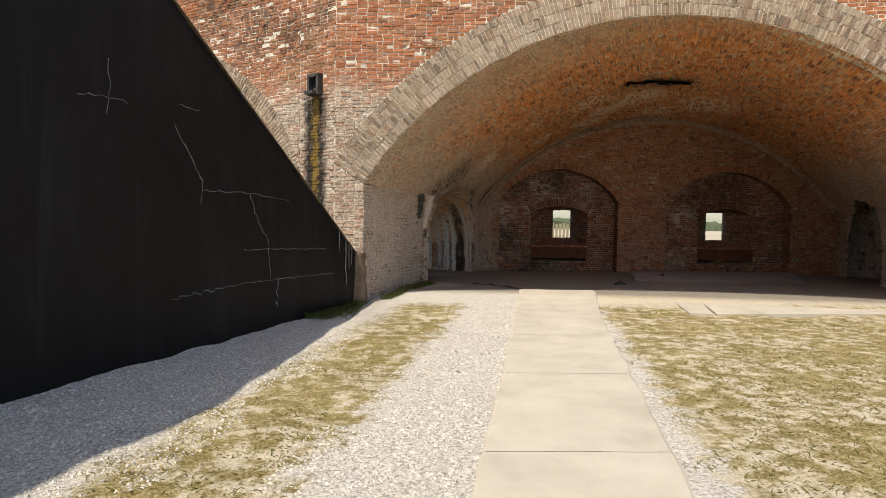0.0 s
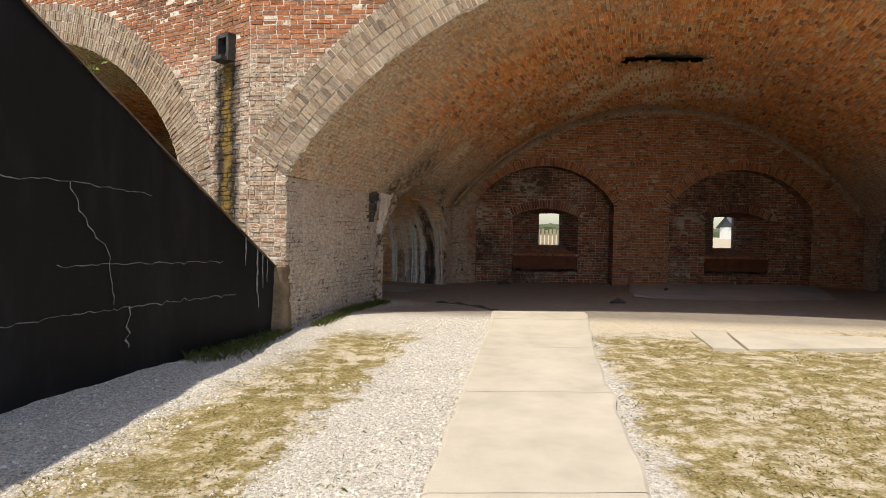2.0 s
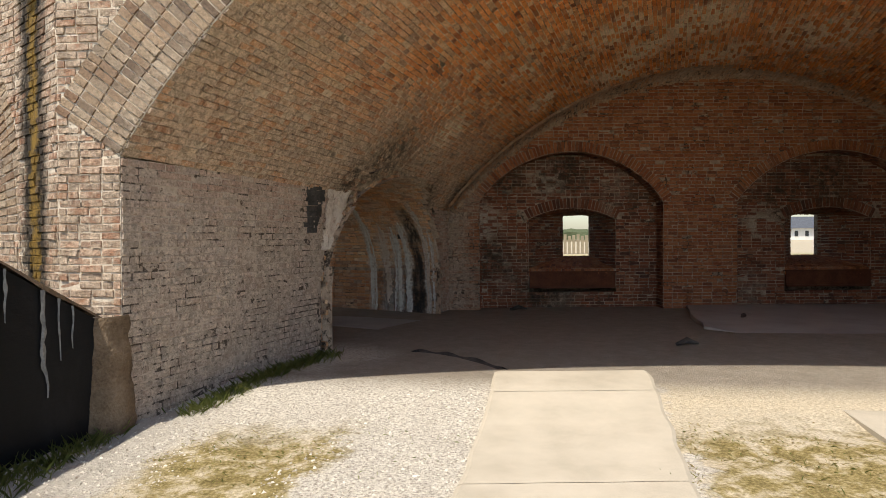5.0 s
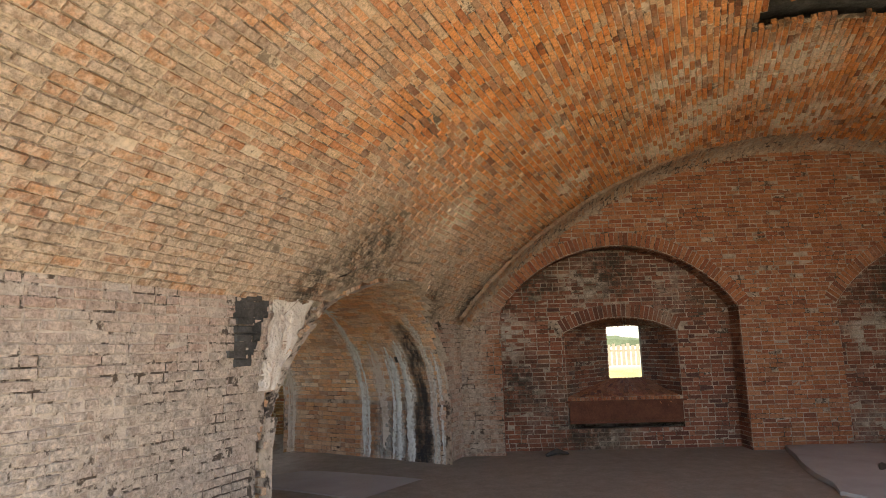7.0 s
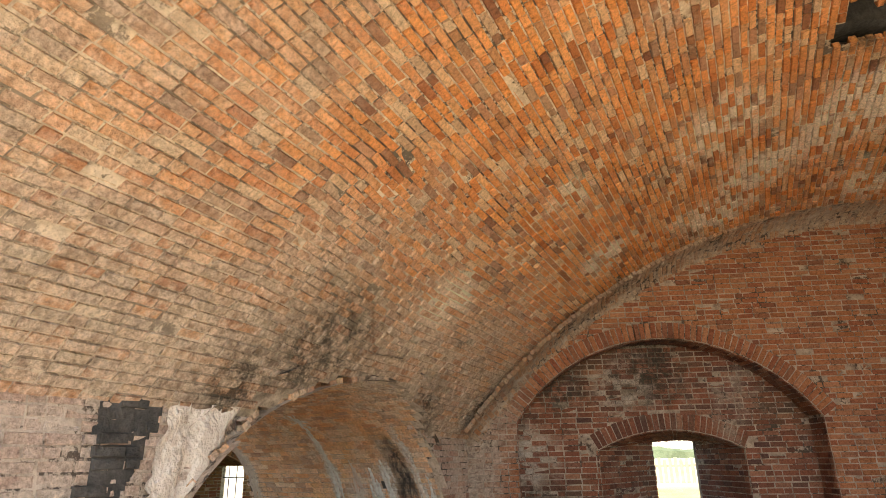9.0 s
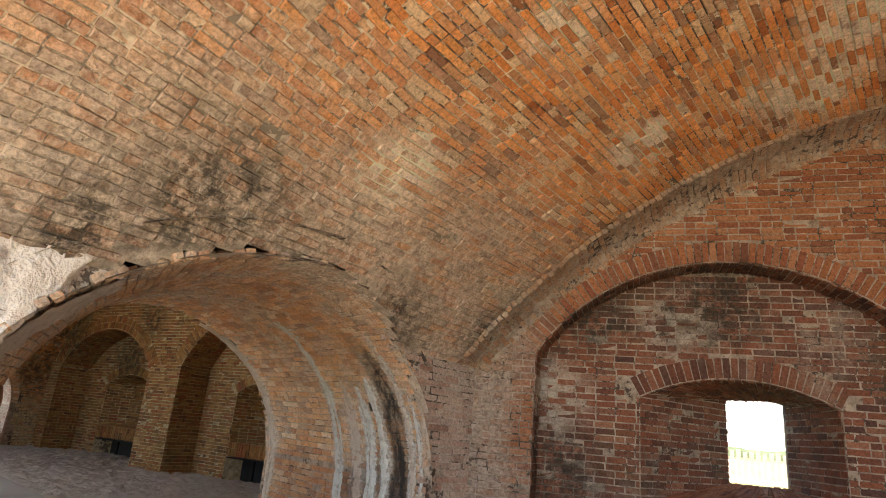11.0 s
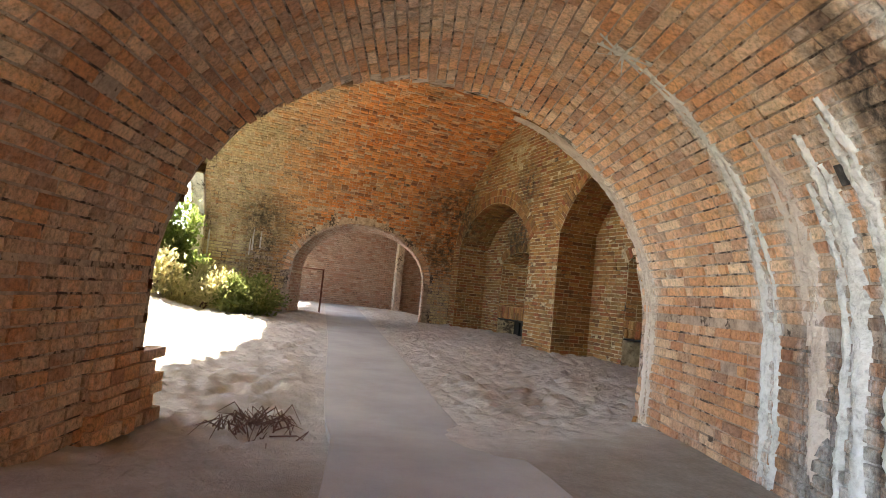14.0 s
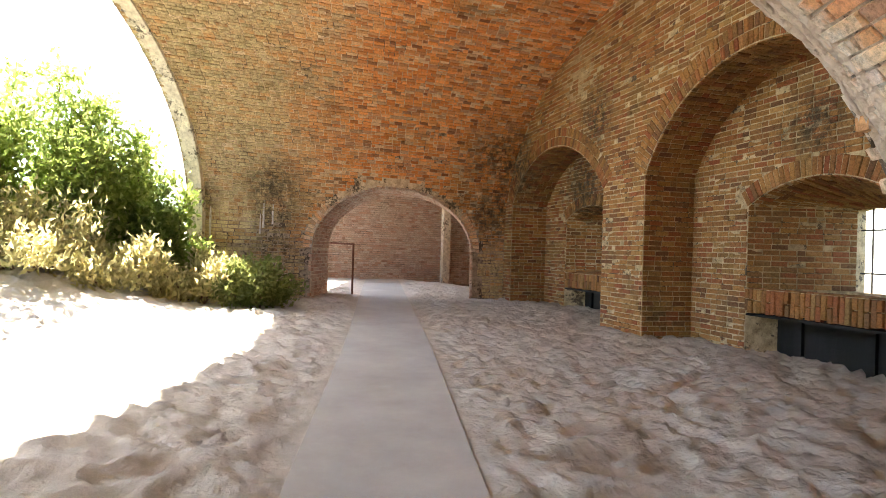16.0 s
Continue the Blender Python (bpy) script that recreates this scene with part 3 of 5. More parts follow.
def wall_face(frame, s0, s1, z0, top, arches, material, name, label, category="wall", depth=0.5):
    """The mortar body of a wall face with its openings through to depth."""
    g = Geo()
    xs = sorted(set([s0, s1] + [a.c + a.w * q for a in arches for q in np.cos(np.linspace(0, math.pi, 33))] + list(np.linspace(s0, s1, 40))))
    xs = [x for x in xs if s0 <= x <= s1]
    topf = top if callable(top) else (lambda s: top)
    for a, b in zip(xs[:-1], xs[1:]):
        if b - a < 1e-6:
            continue
        m = (a + b) / 2
        hole = [o for o in arches if abs(m - o.c) < o.w]
        lo_a = lo_b = z0
        if hole:
            o = hole[0]
            if o.foot > z0:
                g.quad(frame.at(a, z0), frame.at(b, z0), frame.at(b, o.foot), frame.at(a, o.foot))
                g.quad(frame.at(a, o.foot), frame.at(b, o.foot), frame.at(b, o.foot, depth), frame.at(a, o.foot, depth))
            lo_a, lo_b = max(o.top(a), o.spring), max(o.top(b), o.spring)
            g.quad(frame.at(a, lo_a), frame.at(a, lo_a, depth), frame.at(b, lo_b, depth), frame.at(b, lo_b))
        g.quad(frame.at(a, lo_a), frame.at(b, lo_b), frame.at(b, max(lo_b, topf(b))), frame.at(a, max(lo_a, topf(a))))
        g.quad(frame.at(a, max(lo_a, topf(a)), depth), frame.at(b, max(lo_b, topf(b)), depth), frame.at(b, lo_b, depth), frame.at(a, lo_a, depth))
    for o in arches:
        for sgn in (-1, 1):
            s = o.c + sgn * o.w
            if s0 <= s <= s1:
                g.quad(frame.at(s, max(z0, o.foot)), frame.at(s, max(z0, o.foot), depth), frame.at(s, o.spring, depth), frame.at(s, o.spring))
    return thing(name, g.v, g.f, material, label, category, "structure")


def half_width(a, v, ring):
    """Half the width that an arch and its ring take up at height v; 0 above and below it."""
    if v < a.foot - 0.02:
        return 0.0
    if v < a.spring:
        return a.w
    if a.oval:
        q = 1 - ((v - a.spring) / (a.h + ring)) ** 2
        return (a.w + ring) * math.sqrt(q) if q > 0 else 0.0
    if v < a.spring + ring * math.cos(a.half):
        return (v - a.zc) * math.tan(a.half)
    q = (a.R + ring) ** 2 - (v - a.zc) ** 2
    return math.sqrt(q) if q > 0 else 0.0


def wall_bricks(frame, s0, s1, z0, z1, arches, ring=0.0, keep=None, **kw):
    def spans(v):
        out, lo = [], s0
        for a in sorted(arches, key=lambda o: o.c):
            h = half_width(a, v, ring)
            if h > 0:
                out.append((lo, min(s1, a.c - h)))
                lo = max(lo, a.c + h)
        return [p for p in out + [(lo, s1)] if p[1] - p[0] > 0.03]
    return courses(lambda u, v: frame.at(u, v), s0, s1, z0, z1, keep, spans=spans, **kw)


def ring_bricks(frame, arch, rows, proud=0.014, keep=None):
    """Voussoirs round an arch; rows: thicknesses of the rings from the opening outwards."""
    out, r0 = [], 0.004
    for t in rows:
        k = int(arch.length / BH)
        for i in range(k):
            s, z, nx, nz = arch.curve((i + 0.5) * arch.length / k)
            s, z = s + nx * (r0 + t / 2), z + nz * (r0 + t / 2)
            if keep and not keep(s, z):
                continue
            rad = frame.r * nx + np.array((0, 0, nz))
            tan = frame.r * nz - np.array((0, 0, nx))
            h = arch.length / k * (1 + (r0 + t / 2) / (arch.R if not arch.oval else arch.w))
            out.append((frame.at(s, z, 0.03 - proud + rng.normal(0, 0.004)), rad * (t - JOINT) / 2, tan * (h - JOINT) / 2, -frame.n * 0.03))
        r0 += t
    return out


def soffit_bricks(frame, arch, depth, keep=None, front=0.0, jambs=True):
    """Bricks on the jambs and under the arch of an opening, courses running into the wall."""
    def under(u, v):
        s, z, _, _ = arch.curve(v)
        return frame.at(s, z, front + u)
    out = courses(under, 0.0, depth, 0.0, arch.length, keep, proud=0.015, rough=0.004)
    if jambs:
        z0 = max(arch.foot, -0.05)
        out += courses(lambda u, v: frame.at(arch.c - arch.w, v, front + u), 0.0, depth, z0, arch.spring, keep, proud=0.013, rough=0.004)
        out += courses(lambda u, v: frame.at(arch.c + arch.w, v, front + depth - u), 0.0, depth, z0, arch.spring, keep, proud=0.013, rough=0.004)
    return out


class Vault:
    """A barrel between a front arch and a back arch, each on its own plan line."""

    def __init__(self, fl, fr, bl, br, front, back, oval=False):
        self.fl, self.fr, self.bl, self.br = (np.array(p, float) for p in (fl, fr, bl, br))
        wf, wb = np.linalg.norm(self.fr - self.fl), np.linalg.norm(self.br - self.bl)
        self.F = Arch(wf / 2, wf / 2, *front, oval=oval)
        self.B = Arch(wb / 2, wb / 2, *back, oval=oval)
        self.ff = Frame(*fl, *(self.fr - self.fl))
        self.fb = Frame(*bl, *(self.br - self.bl))
        self.len = float(np.linalg.norm((self.bl + self.br - self.fl - self.fr) / 2))
        self.arc = (self.F.length + self.B.length) / 2

    def point(self, u, v):
        a, t = u / self.len, v / self.arc
        s, z, _, _ = self.F.curve(t * self.F.length)
        p = self.ff.at(s, z)
        s, z, _, _ = self.B.curve(t * self.B.length)
        return p * (1 - a) + self.fb.at(s, z) * a

    def side(self, right):
        p, q = (self.fr, self.br) if right else (self.fl, self.bl)
        return p, q

    def inside(self, p, grow=0.0):
        d = np.array(p) - self.ff.o
        df = d @ self.ff.n
        db = -((np.array(p) - self.fb.o) @ self.fb.n)
        if df < -grow or db < -grow or df + db < 1e-6:
            return False
        a = min(1.0, max(0.0, df / (df + db)))
        L, R = self.fl * (1 - a) + self.bl * a, self.fr * (1 - a) + self.br * a
        w = np.linalg.norm(R - L)
        s = (np.array(p[:2]) - L) @ (R - L) / w
        if s < -grow or s > w + grow:
            return False
        f = self.F.top(min(max(s / w, 1e-4), 1 - 1e-4) * self.F.w * 2) * (1 - a) + self.B.top(min(max(s / w, 1e-4), 1 - 1e-4) * self.B.w * 2) * a
        return p[2] < f + grow


def vault_body(name, v, cut, material, label):
    g = Geo()
    nu, nv = int(v.len / 0.1), int(v.arc / 0.1)
    P = [[v.point(i * v.len / nu, j * v.arc / nv) for j in range(nv + 1)] for i in range(nu + 1)]
    for i in range(nu):
        for j in range(nv):
            m = (P[i][j] + P[i + 1][j + 1]) / 2
            if not cut(m, 0.03):
                g.quad(P[i][j], P[i][j + 1], P[i + 1][j + 1], P[i + 1][j])
    return thing(name, g.v, g.f, material, label, "vault", "structure")


def side_body(name, p, q, z1, cut, material, label):
    g = Geo()
    n = int(np.linalg.norm(q - p) / 0.1)
    k = int((z1 + 0.2) / 0.1)
    for i in range(n):
        for j in range(k):
            a, b = p + (q - p) * i / n, p + (q - p) * (i + 1) / n
            c, d = -0.2 + (z1 + 0.2) * j / k, -0.2 + (z1 + 0.2) * (j + 1) / k
            if not cut(np.array((*((a + b) / 2), (c + d) / 2)), 0.03):
                g.quad((*a, c), (*b, c), (*b, d), (*a, d))
    return thing(name, g.v, g.f, material, label, "wall", "structure")


def lerp(a, b, t):
    return a + (b - a) * t

# ---- the plan ----


def value_noise(x, y, scale, seed):
    """Smooth noise from 0 to 1 on arrays."""
    r = np.random.default_rng(seed).random((256, 256))
    x, y = x / scale, y / scale
    i, j = np.floor(x).astype(int), np.floor(y).astype(int)
    fx, fy = x - i, y - j
    fx, fy = fx * fx * (3 - 2 * fx), fy * fy * (3 - 2 * fy)
    g = lambda a, b: r[a % 256, b % 256]
    return (g(i, j) * (1 - fx) + g(i + 1, j) * fx) * (1 - fy) + (g(i, j + 1) * (1 - fx) + g(i + 1, j + 1) * fx) * fy


def pits(x, y, scale, seed):
    """Round hollows between sharp crests, 0 to 1: trodden sand."""
    return np.vectorize(lambda a, b: 1 - 2 * abs(noise.noise((a / scale, b / scale, seed))))(x, y)


def step_up(v, a, b):
    t = np.clip((v - a) / (b - a), 0, 1)
    return t * t * (3 - 2 * t)


WALK = [(2.35, 13.75), (2.35, 15.2), (1.55, 16.75), (0.2, 17.8), (-1.5, 18.62), (-3.43, 19.4), (-8.0, 21.45), (-14.6, 24.25), (-21.0, 27.0)]


def walk_distance(x, y):
    best = np.full(np.shape(x), 99.0)
    for (ax, ay), (bx, by) in zip(WALK[:-1], WALK[1:]):
        l = (bx - ax) ** 2 + (by - ay) ** 2
        t = np.clip(((x - ax) * (bx - ax) + (y - ay) * (by - ay)) / l, 0, 1)
        best = np.minimum(best, np.hypot(x - ax - t * (bx - ax), y - ay - t * (by - ay)))
    return best


def height(x, y):
    """The ground's height."""
    x, y = np.asarray(x, float), np.asarray(y, float)
    inner = 0.139 * (x + 2) + 0.99 * (y - 12.36)
    h = 0.12 * step_up(inner, 0.2, 1.6) * step_up(x, -3.2, -2.6) * (1 - step_up(y, 22.0, 23.0))
    west = step_up(-x, 1.2, 3.2) * step_up(0.537 * (x + 4.06) + 0.843 * (y - 13.55), -3.0, -1.0) * (1 - step_up(y, 27.0, 29.0))
    base2 = -0.06 + 0.22 * np.clip((-2.4 - x) / 10.5, 0, 1.4)
    h = h * (1 - west) + base2 * west
    off = step_up(walk_distance(x, y), 0.45, 0.95)
    dips = (pits(x, y, 0.21, 5.5) - 0.6) * 0.075 + (pits(x, y, 0.115, 8.3) - 0.6) * 0.03 + (value_noise(x, y, 0.7, 8) - 0.5) * 0.06
    h = h + west * off * (dips + 0.035)
    bank = np.exp(-((x + 12.4) ** 2 / 5.0 + (y - 17.2) ** 2 / 3.0)) * 0.7
    h = h + bank * west
    rough = (value_noise(x, y, 0.5, 9) - 0.5) * 0.05 + (value_noise(x, y, 0.13, 10) - 0.5) * 0.014
    h = h + 1.0 * step_up(y, 24.0, 60.0) * step_up(x, -12.0, -4.0)
    return h + rough * (1 - west) * (1 - step_up(inner, 0.0, 1.0)) * step_up(np.abs(x) + np.abs(y - 8), 0, 0.1) * (y < 24)


def axis_steps(lo, hi, fine, far):
    mid = np.arange(lo, hi, fine)
    out = hi
    up = []
    d = fine
    while out < far:
        d *= 1.35
        out += d
        up.append(out)
    out, down, d = lo, [], fine
    while out > -far:
        d *= 1.35
        out -= d
        down.append(out)
    return np.concatenate((down[::-1], mid, up))


gx, gy = axis_steps(-17.0, 7.0, 0.048, 900.0), axis_steps(1.0, 27.5, 0.048, 900.0)
X, Y = np.meshgrid(gx, gy, indexing="ij")
Z = height(X, Y)
ni, nj = X.shape
idx = np.arange(ni * nj).reshape(ni, nj)
gf = np.stack((idx[:-1, :-1], idx[1:, :-1], idx[1:, 1:], idx[:-1, 1:]), -1).reshape(-1, 4)
gm = bpy.data.meshes.new("ground")
gm.from_pydata(np.stack((X, Y, Z), -1).reshape(-1, 3).tolist(), [], gf.tolist())
gm.materials.append(M_GROUND)
gm.polygons.foreach_set("use_smooth", [True] * len(gm.polygons))
tagged(new("ground", gm), "crushed white gravel, dry lawn and pale trodden sand", "ground", "", "structure")

# ---- the two casemates and the passage ----
V1 = Vault((-2.0, 12.36), (9.88, 10.69), (1.1, 20.03), (13.3, 20.03), (2.42, 5.70), (2.25, 5.25))
V2 = Vault((-13.6, 19.65), (-3.95, 13.48), (-12.65, 26.45), (-1.62, 23.72), (1.75, 5.5), (1.7, 5.4), oval=True)
PF = Flared(7.905, 12.75, 0.527, 0.85)
PA = Arch(0.0, 1.9, 1.0, 2.72)
WF = Skewed(-13.6, 19.65, 0.95, 6.8).aslant(-0.85, 0.527)
WA = Arch(4.22, 1.80, 1.25, 2.57, oval=True)


def in_passage(p, grow=0.0):
    d = np.array(p) - PF.o
    u = d @ PF.n
    s = d @ PF.r
    return 7.0 < u < 14.6 and PA.inside(s / PF.flare(u) if s < 0 else s, p[2], grow)


def in_far_arch(p, grow=0.0):
    s, u = WF.coords(p)
    return -1.6 < u < 2.5 and WA.inside(s, p[2], grow)


def in_slit(p, grow=0.0):
    return 4.55 - grow < p[0] < 6.2 + grow and abs(p[1] - 15.9) < 0.2 + grow and p[2] > 4


def in_right(p, grow=0.0):
    d = np.array(p) - RF.o
    return -1.5 < d @ RF.n < 3.0 and RA.inside(d @ RF.r, p[2], grow)


RF = Frame(13.3, 20.03, 9.88 - 13.3, 10.69 - 20.03)
RA = Arch(2.6, 1.5, 1.2, 2.55)


def ragged(p):
    """Missing and broken bricks along the edge of the passage."""
    return noise.noise(Vector(p) * 2.3) * 0.16 + noise.noise(Vector(p) * 7.0) * 0.07


cut1 = lambda p, g=0.0: in_passage(p, g) or in_slit(p, g + 0.02) or in_right(p, g)
cut2 = lambda p, g=0.0: in_passage(p, g) or in_far_arch(p, g)

vault_one = vault_body("vault_1", V1, cut1, MO_VAULT, "broad barrel vault of worn orange brick")
lay(vault_one, courses(V1.point, 0, V1.len, 0, V1.arc, lambda p, u, v, L: not (in_passage(p, 0.05 + max(0.0, ragged(p))) or in_slit(p, 0.05 + max(0.0, 1.3 * ragged(p))) or in_right(p, 0.05)) and rng.random() > 0.0015, proud=0.015, rough=0.006), M_VAULT, (0.8, 16.0, 3.2), 300)
vault_two = vault_body("vault_2", V2, cut2, MO_VAULT2, "barrel vault of orange and mossy yellow brick")
lay(vault_two, courses(V2.point, 0, V2.len, 0, V2.arc, lambda p, u, v, L: not (in_passage(p, 0.06) or in_far_arch(p, 0.2)), proud=0.015, rough=0.007), M_VAULT2, (-8.0, 22.0, 5.0), 200)

# slot in the crown of the vault
g = Geo()
for x0, x1, y0, y1 in ((4.4, 6.35, 15.35, 15.65), (4.4, 6.35, 16.15, 16.45), (4.2, 4.5, 15.45, 16.35), (6.25, 6.55, 15.45, 16.35)):
    g.box(((x0 + x1) / 2, (y0 + y1) / 2, 6.03), ((x1 - x0) / 2, 0, 0), (0, (y1 - y0) / 2, 0), (0, 0, 0.42))
g.box((5.38, 15.9, 6.42), (1.1, 0, 0), (0, 0.45, 0), (0, 0, 0.04))
thing("vent_slot", g.v, g.f, M_SOOT, "dark ventilation slot through the vault's crown", "vent", "structure")


def brick_side(name, p, q, z1, cut, keep, mortar, material, near, count, label, flip=False):
    p, q = (q, p) if flip else (p, q)
    body = side_body(name, p, q, z1, cut, mortar, label)
    d = (q - p) / np.linalg.norm(q - p)
    lay(body, courses(lambda u, v: np.array((*(p + d * u), v)), 0, float(np.linalg.norm(q - p)), -0.1, z1, keep), material, near, count)
    return body


brick_side("wall_pier_east", V1.fl, V1.bl, 2.4, cut1, lambda p, u, v, L: not in_passage(p, 0.04 + max(0.0, ragged(p))) and rng.random() > 0.004, MO_PIER, M_PIER, (-1.0, 14.6, 1.5), 260, "weathered pale brick side of the pier, streaked with lime")
brick_side("wall_pier_west", V2.fr, V2.br, 1.78, cut2, lambda p, u, v, L: not in_passage(p, 0.05), MO_OCHRE, M_OCHRE, (-2.6, 18, 1.5), 60, "brick side of the pier towards the sandy casemate", flip=True)
brick_side("wall_east", V1.fr, V1.br, 2.4, cut1, lambda p, u, v, L: not in_right(p, 0.05), MO_DARK, M_PIER, (11.0, 14.0, 1.5), 60, "brick side wall with a low arched opening", flip=True)
far_wall = brick_side("wall_west", V2.fl, V2.bl, 1.78, cut2, lambda p, u, v, L: not in_far_arch(p, 0.2), MO_DARK, M_VAULT2, (-13, 23, 1.5), 150, "orange brick cross wall with an arched passage")

# passage between the casemates
room = lambda p: V1.inside(p, -0.05) or V2.inside(p, -0.05)
g = Geo()
rows = []
ls = np.linspace(0, PA.length, 40)
prof = [(-PA.w, -0.2)] + [PA.curve(l)[:2] for l in ls] + [(PA.w, -0.2)]
us = np.arange(7.6, 14.6, 0.1)
for a, b in zip(us[:-1], us[1:]):
    for (s0, z0), (s1, z1) in zip(prof[:-1], prof[1:]):
        parts = max(1, int(abs(z1 - z0) / 0.3))
        for k in range(parts):
            za, zb = lerp(z0, z1, k / parts), lerp(z0, z1, (k + 1) / parts)
            sa, sb = lerp(s0, s1, k / parts), lerp(s0, s1, (k + 1) / parts)
            m = PF.at((sa + sb) / 2, (za + zb) / 2, (a + b) / 2)
            if not (V1.inside(m, -0.11) or V2.inside(m, -0.05)):
                g.quad(PF.at(sa, za, a), PF.at(sa, za, b), PF.at(sb, zb, b), PF.at(sb, zb, a))
fill = Geo()
for a, b in zip(us[::2][:-1], us[::2][1:]):
    for (s0, z0), (s1, z1) in zip(prof[1:-2], prof[2:-1]):
        q = [PF.at(sa * 1.12, za + 0.22, ua) for sa, za, ua in ((s0, z0, a), (s0, z0, b), (s1, z1, b), (s1, z1, a))]
        m = sum(q) / 4
        if not (V1.inside(m, 0.04) or V2.inside(m, 0.04)):
            fill.quad(*q)
passage = thing("wall_passage", g.v, g.f, MO_PASS, "arched brick passage through the thick pier, crusted with lime", "wall", "structure")
part("fill", fill.v, fill.f, MO_DARK, passage)
lay(passage, soffit_bricks(PF, PA, 7.0, lambda p, u, v, L: not (room(p + PF.n * L * 0.3) or room(p - PF.n * L * 0.3)) and rng.random() > 0.003, front=7.6), M_PASS, (-0.6, 18.6, 2.2), 300)

# far arch and the room behind it
g = Geo()
for a, b in zip(np.arange(-1.4, 1.4, 0.1), np.arange(-1.3, 1.5, 0.1)):
    ls = np.linspace(0, WA.length, 30)
    prof = [(WA.c - WA.w, -0.1)] + [WA.curve(l)[:2] for l in ls] + [(WA.c + WA.w, -0.1)]
    for (s0, z0), (s1, z1) in zip(prof[:-1], prof[1:]):
        if not V2.inside(WF.at((s0 + s1) / 2, (z0 + z1) / 2, (a + b) / 2), -0.04):
            g.quad(WF.at(s0, z0, a), WF.at(s0, z0, b), WF.at(s1, z1, b), WF.at(s1, z1, a))
farpass = thing("wall_far_arch", g.v, g.f, MO_LIGHT, "arched opening edged with pale worn brick", "wall", "structure")
lay(farpass, soffit_bricks(WF, WA, 2.7, lambda p, u, v, L: not V2.inside(p, -0.03), front=-1.3), M_PIER, (-13, 24, 2), 60)
lay(far_wall, ring_bricks(WF, WA, [0.2], proud=0.03), M_PASS, (-13, 24, 2), 60)
g = Geo()
g.prism([(-20.3, 22.9), (-20.6, 22.9), (-20.3, 31.5), (-20.0, 31.5)], -0.1, 5.0)
back_room = thing("wall_far_room", g.v, g.f, MO_DARK, "brick wall of the next casemate", "wall", "structure")
lay(back_room, wall_bricks(Frame(-20.26, 22.9, 0.033, 1.0), 0.0, 8.5, 0.1, 4.6, []), M_PIER, (-20, 26, 2), 30)
g = Geo()
g.box((-20.0, 29.0, 2.2), (0.12, 0, 0), (0, 0.14, 0), (0, 0, 2.3))
thing("wall_far_pilaster", g.v, g.f, MO_LIGHT, "pale pilaster on the next casemate's wall", "pilaster", "structure")
g = Geo()
g.prism([(-13.0, 28.0), (-20.2, 30.8), (-20.2, 31.4), (-12.8, 28.6)], -0.1, 5.0)
thing("wall_far_side", g.v, g.f, M_OCHRE, "shaded brick side wall of the next casemate", "wall", "structure")
g = Geo()
g.prism([(-14.0, 19.5), (-12.9, 26.6), (-13.2, 28.5), (-22.0, 31.5), (-22.0, 24.2)], 4.6, 5.2)
thing("ceiling_far_room", g.v, g.f, MO_VAULT, "brick ceiling of the next casemate", "ceiling", "structure")


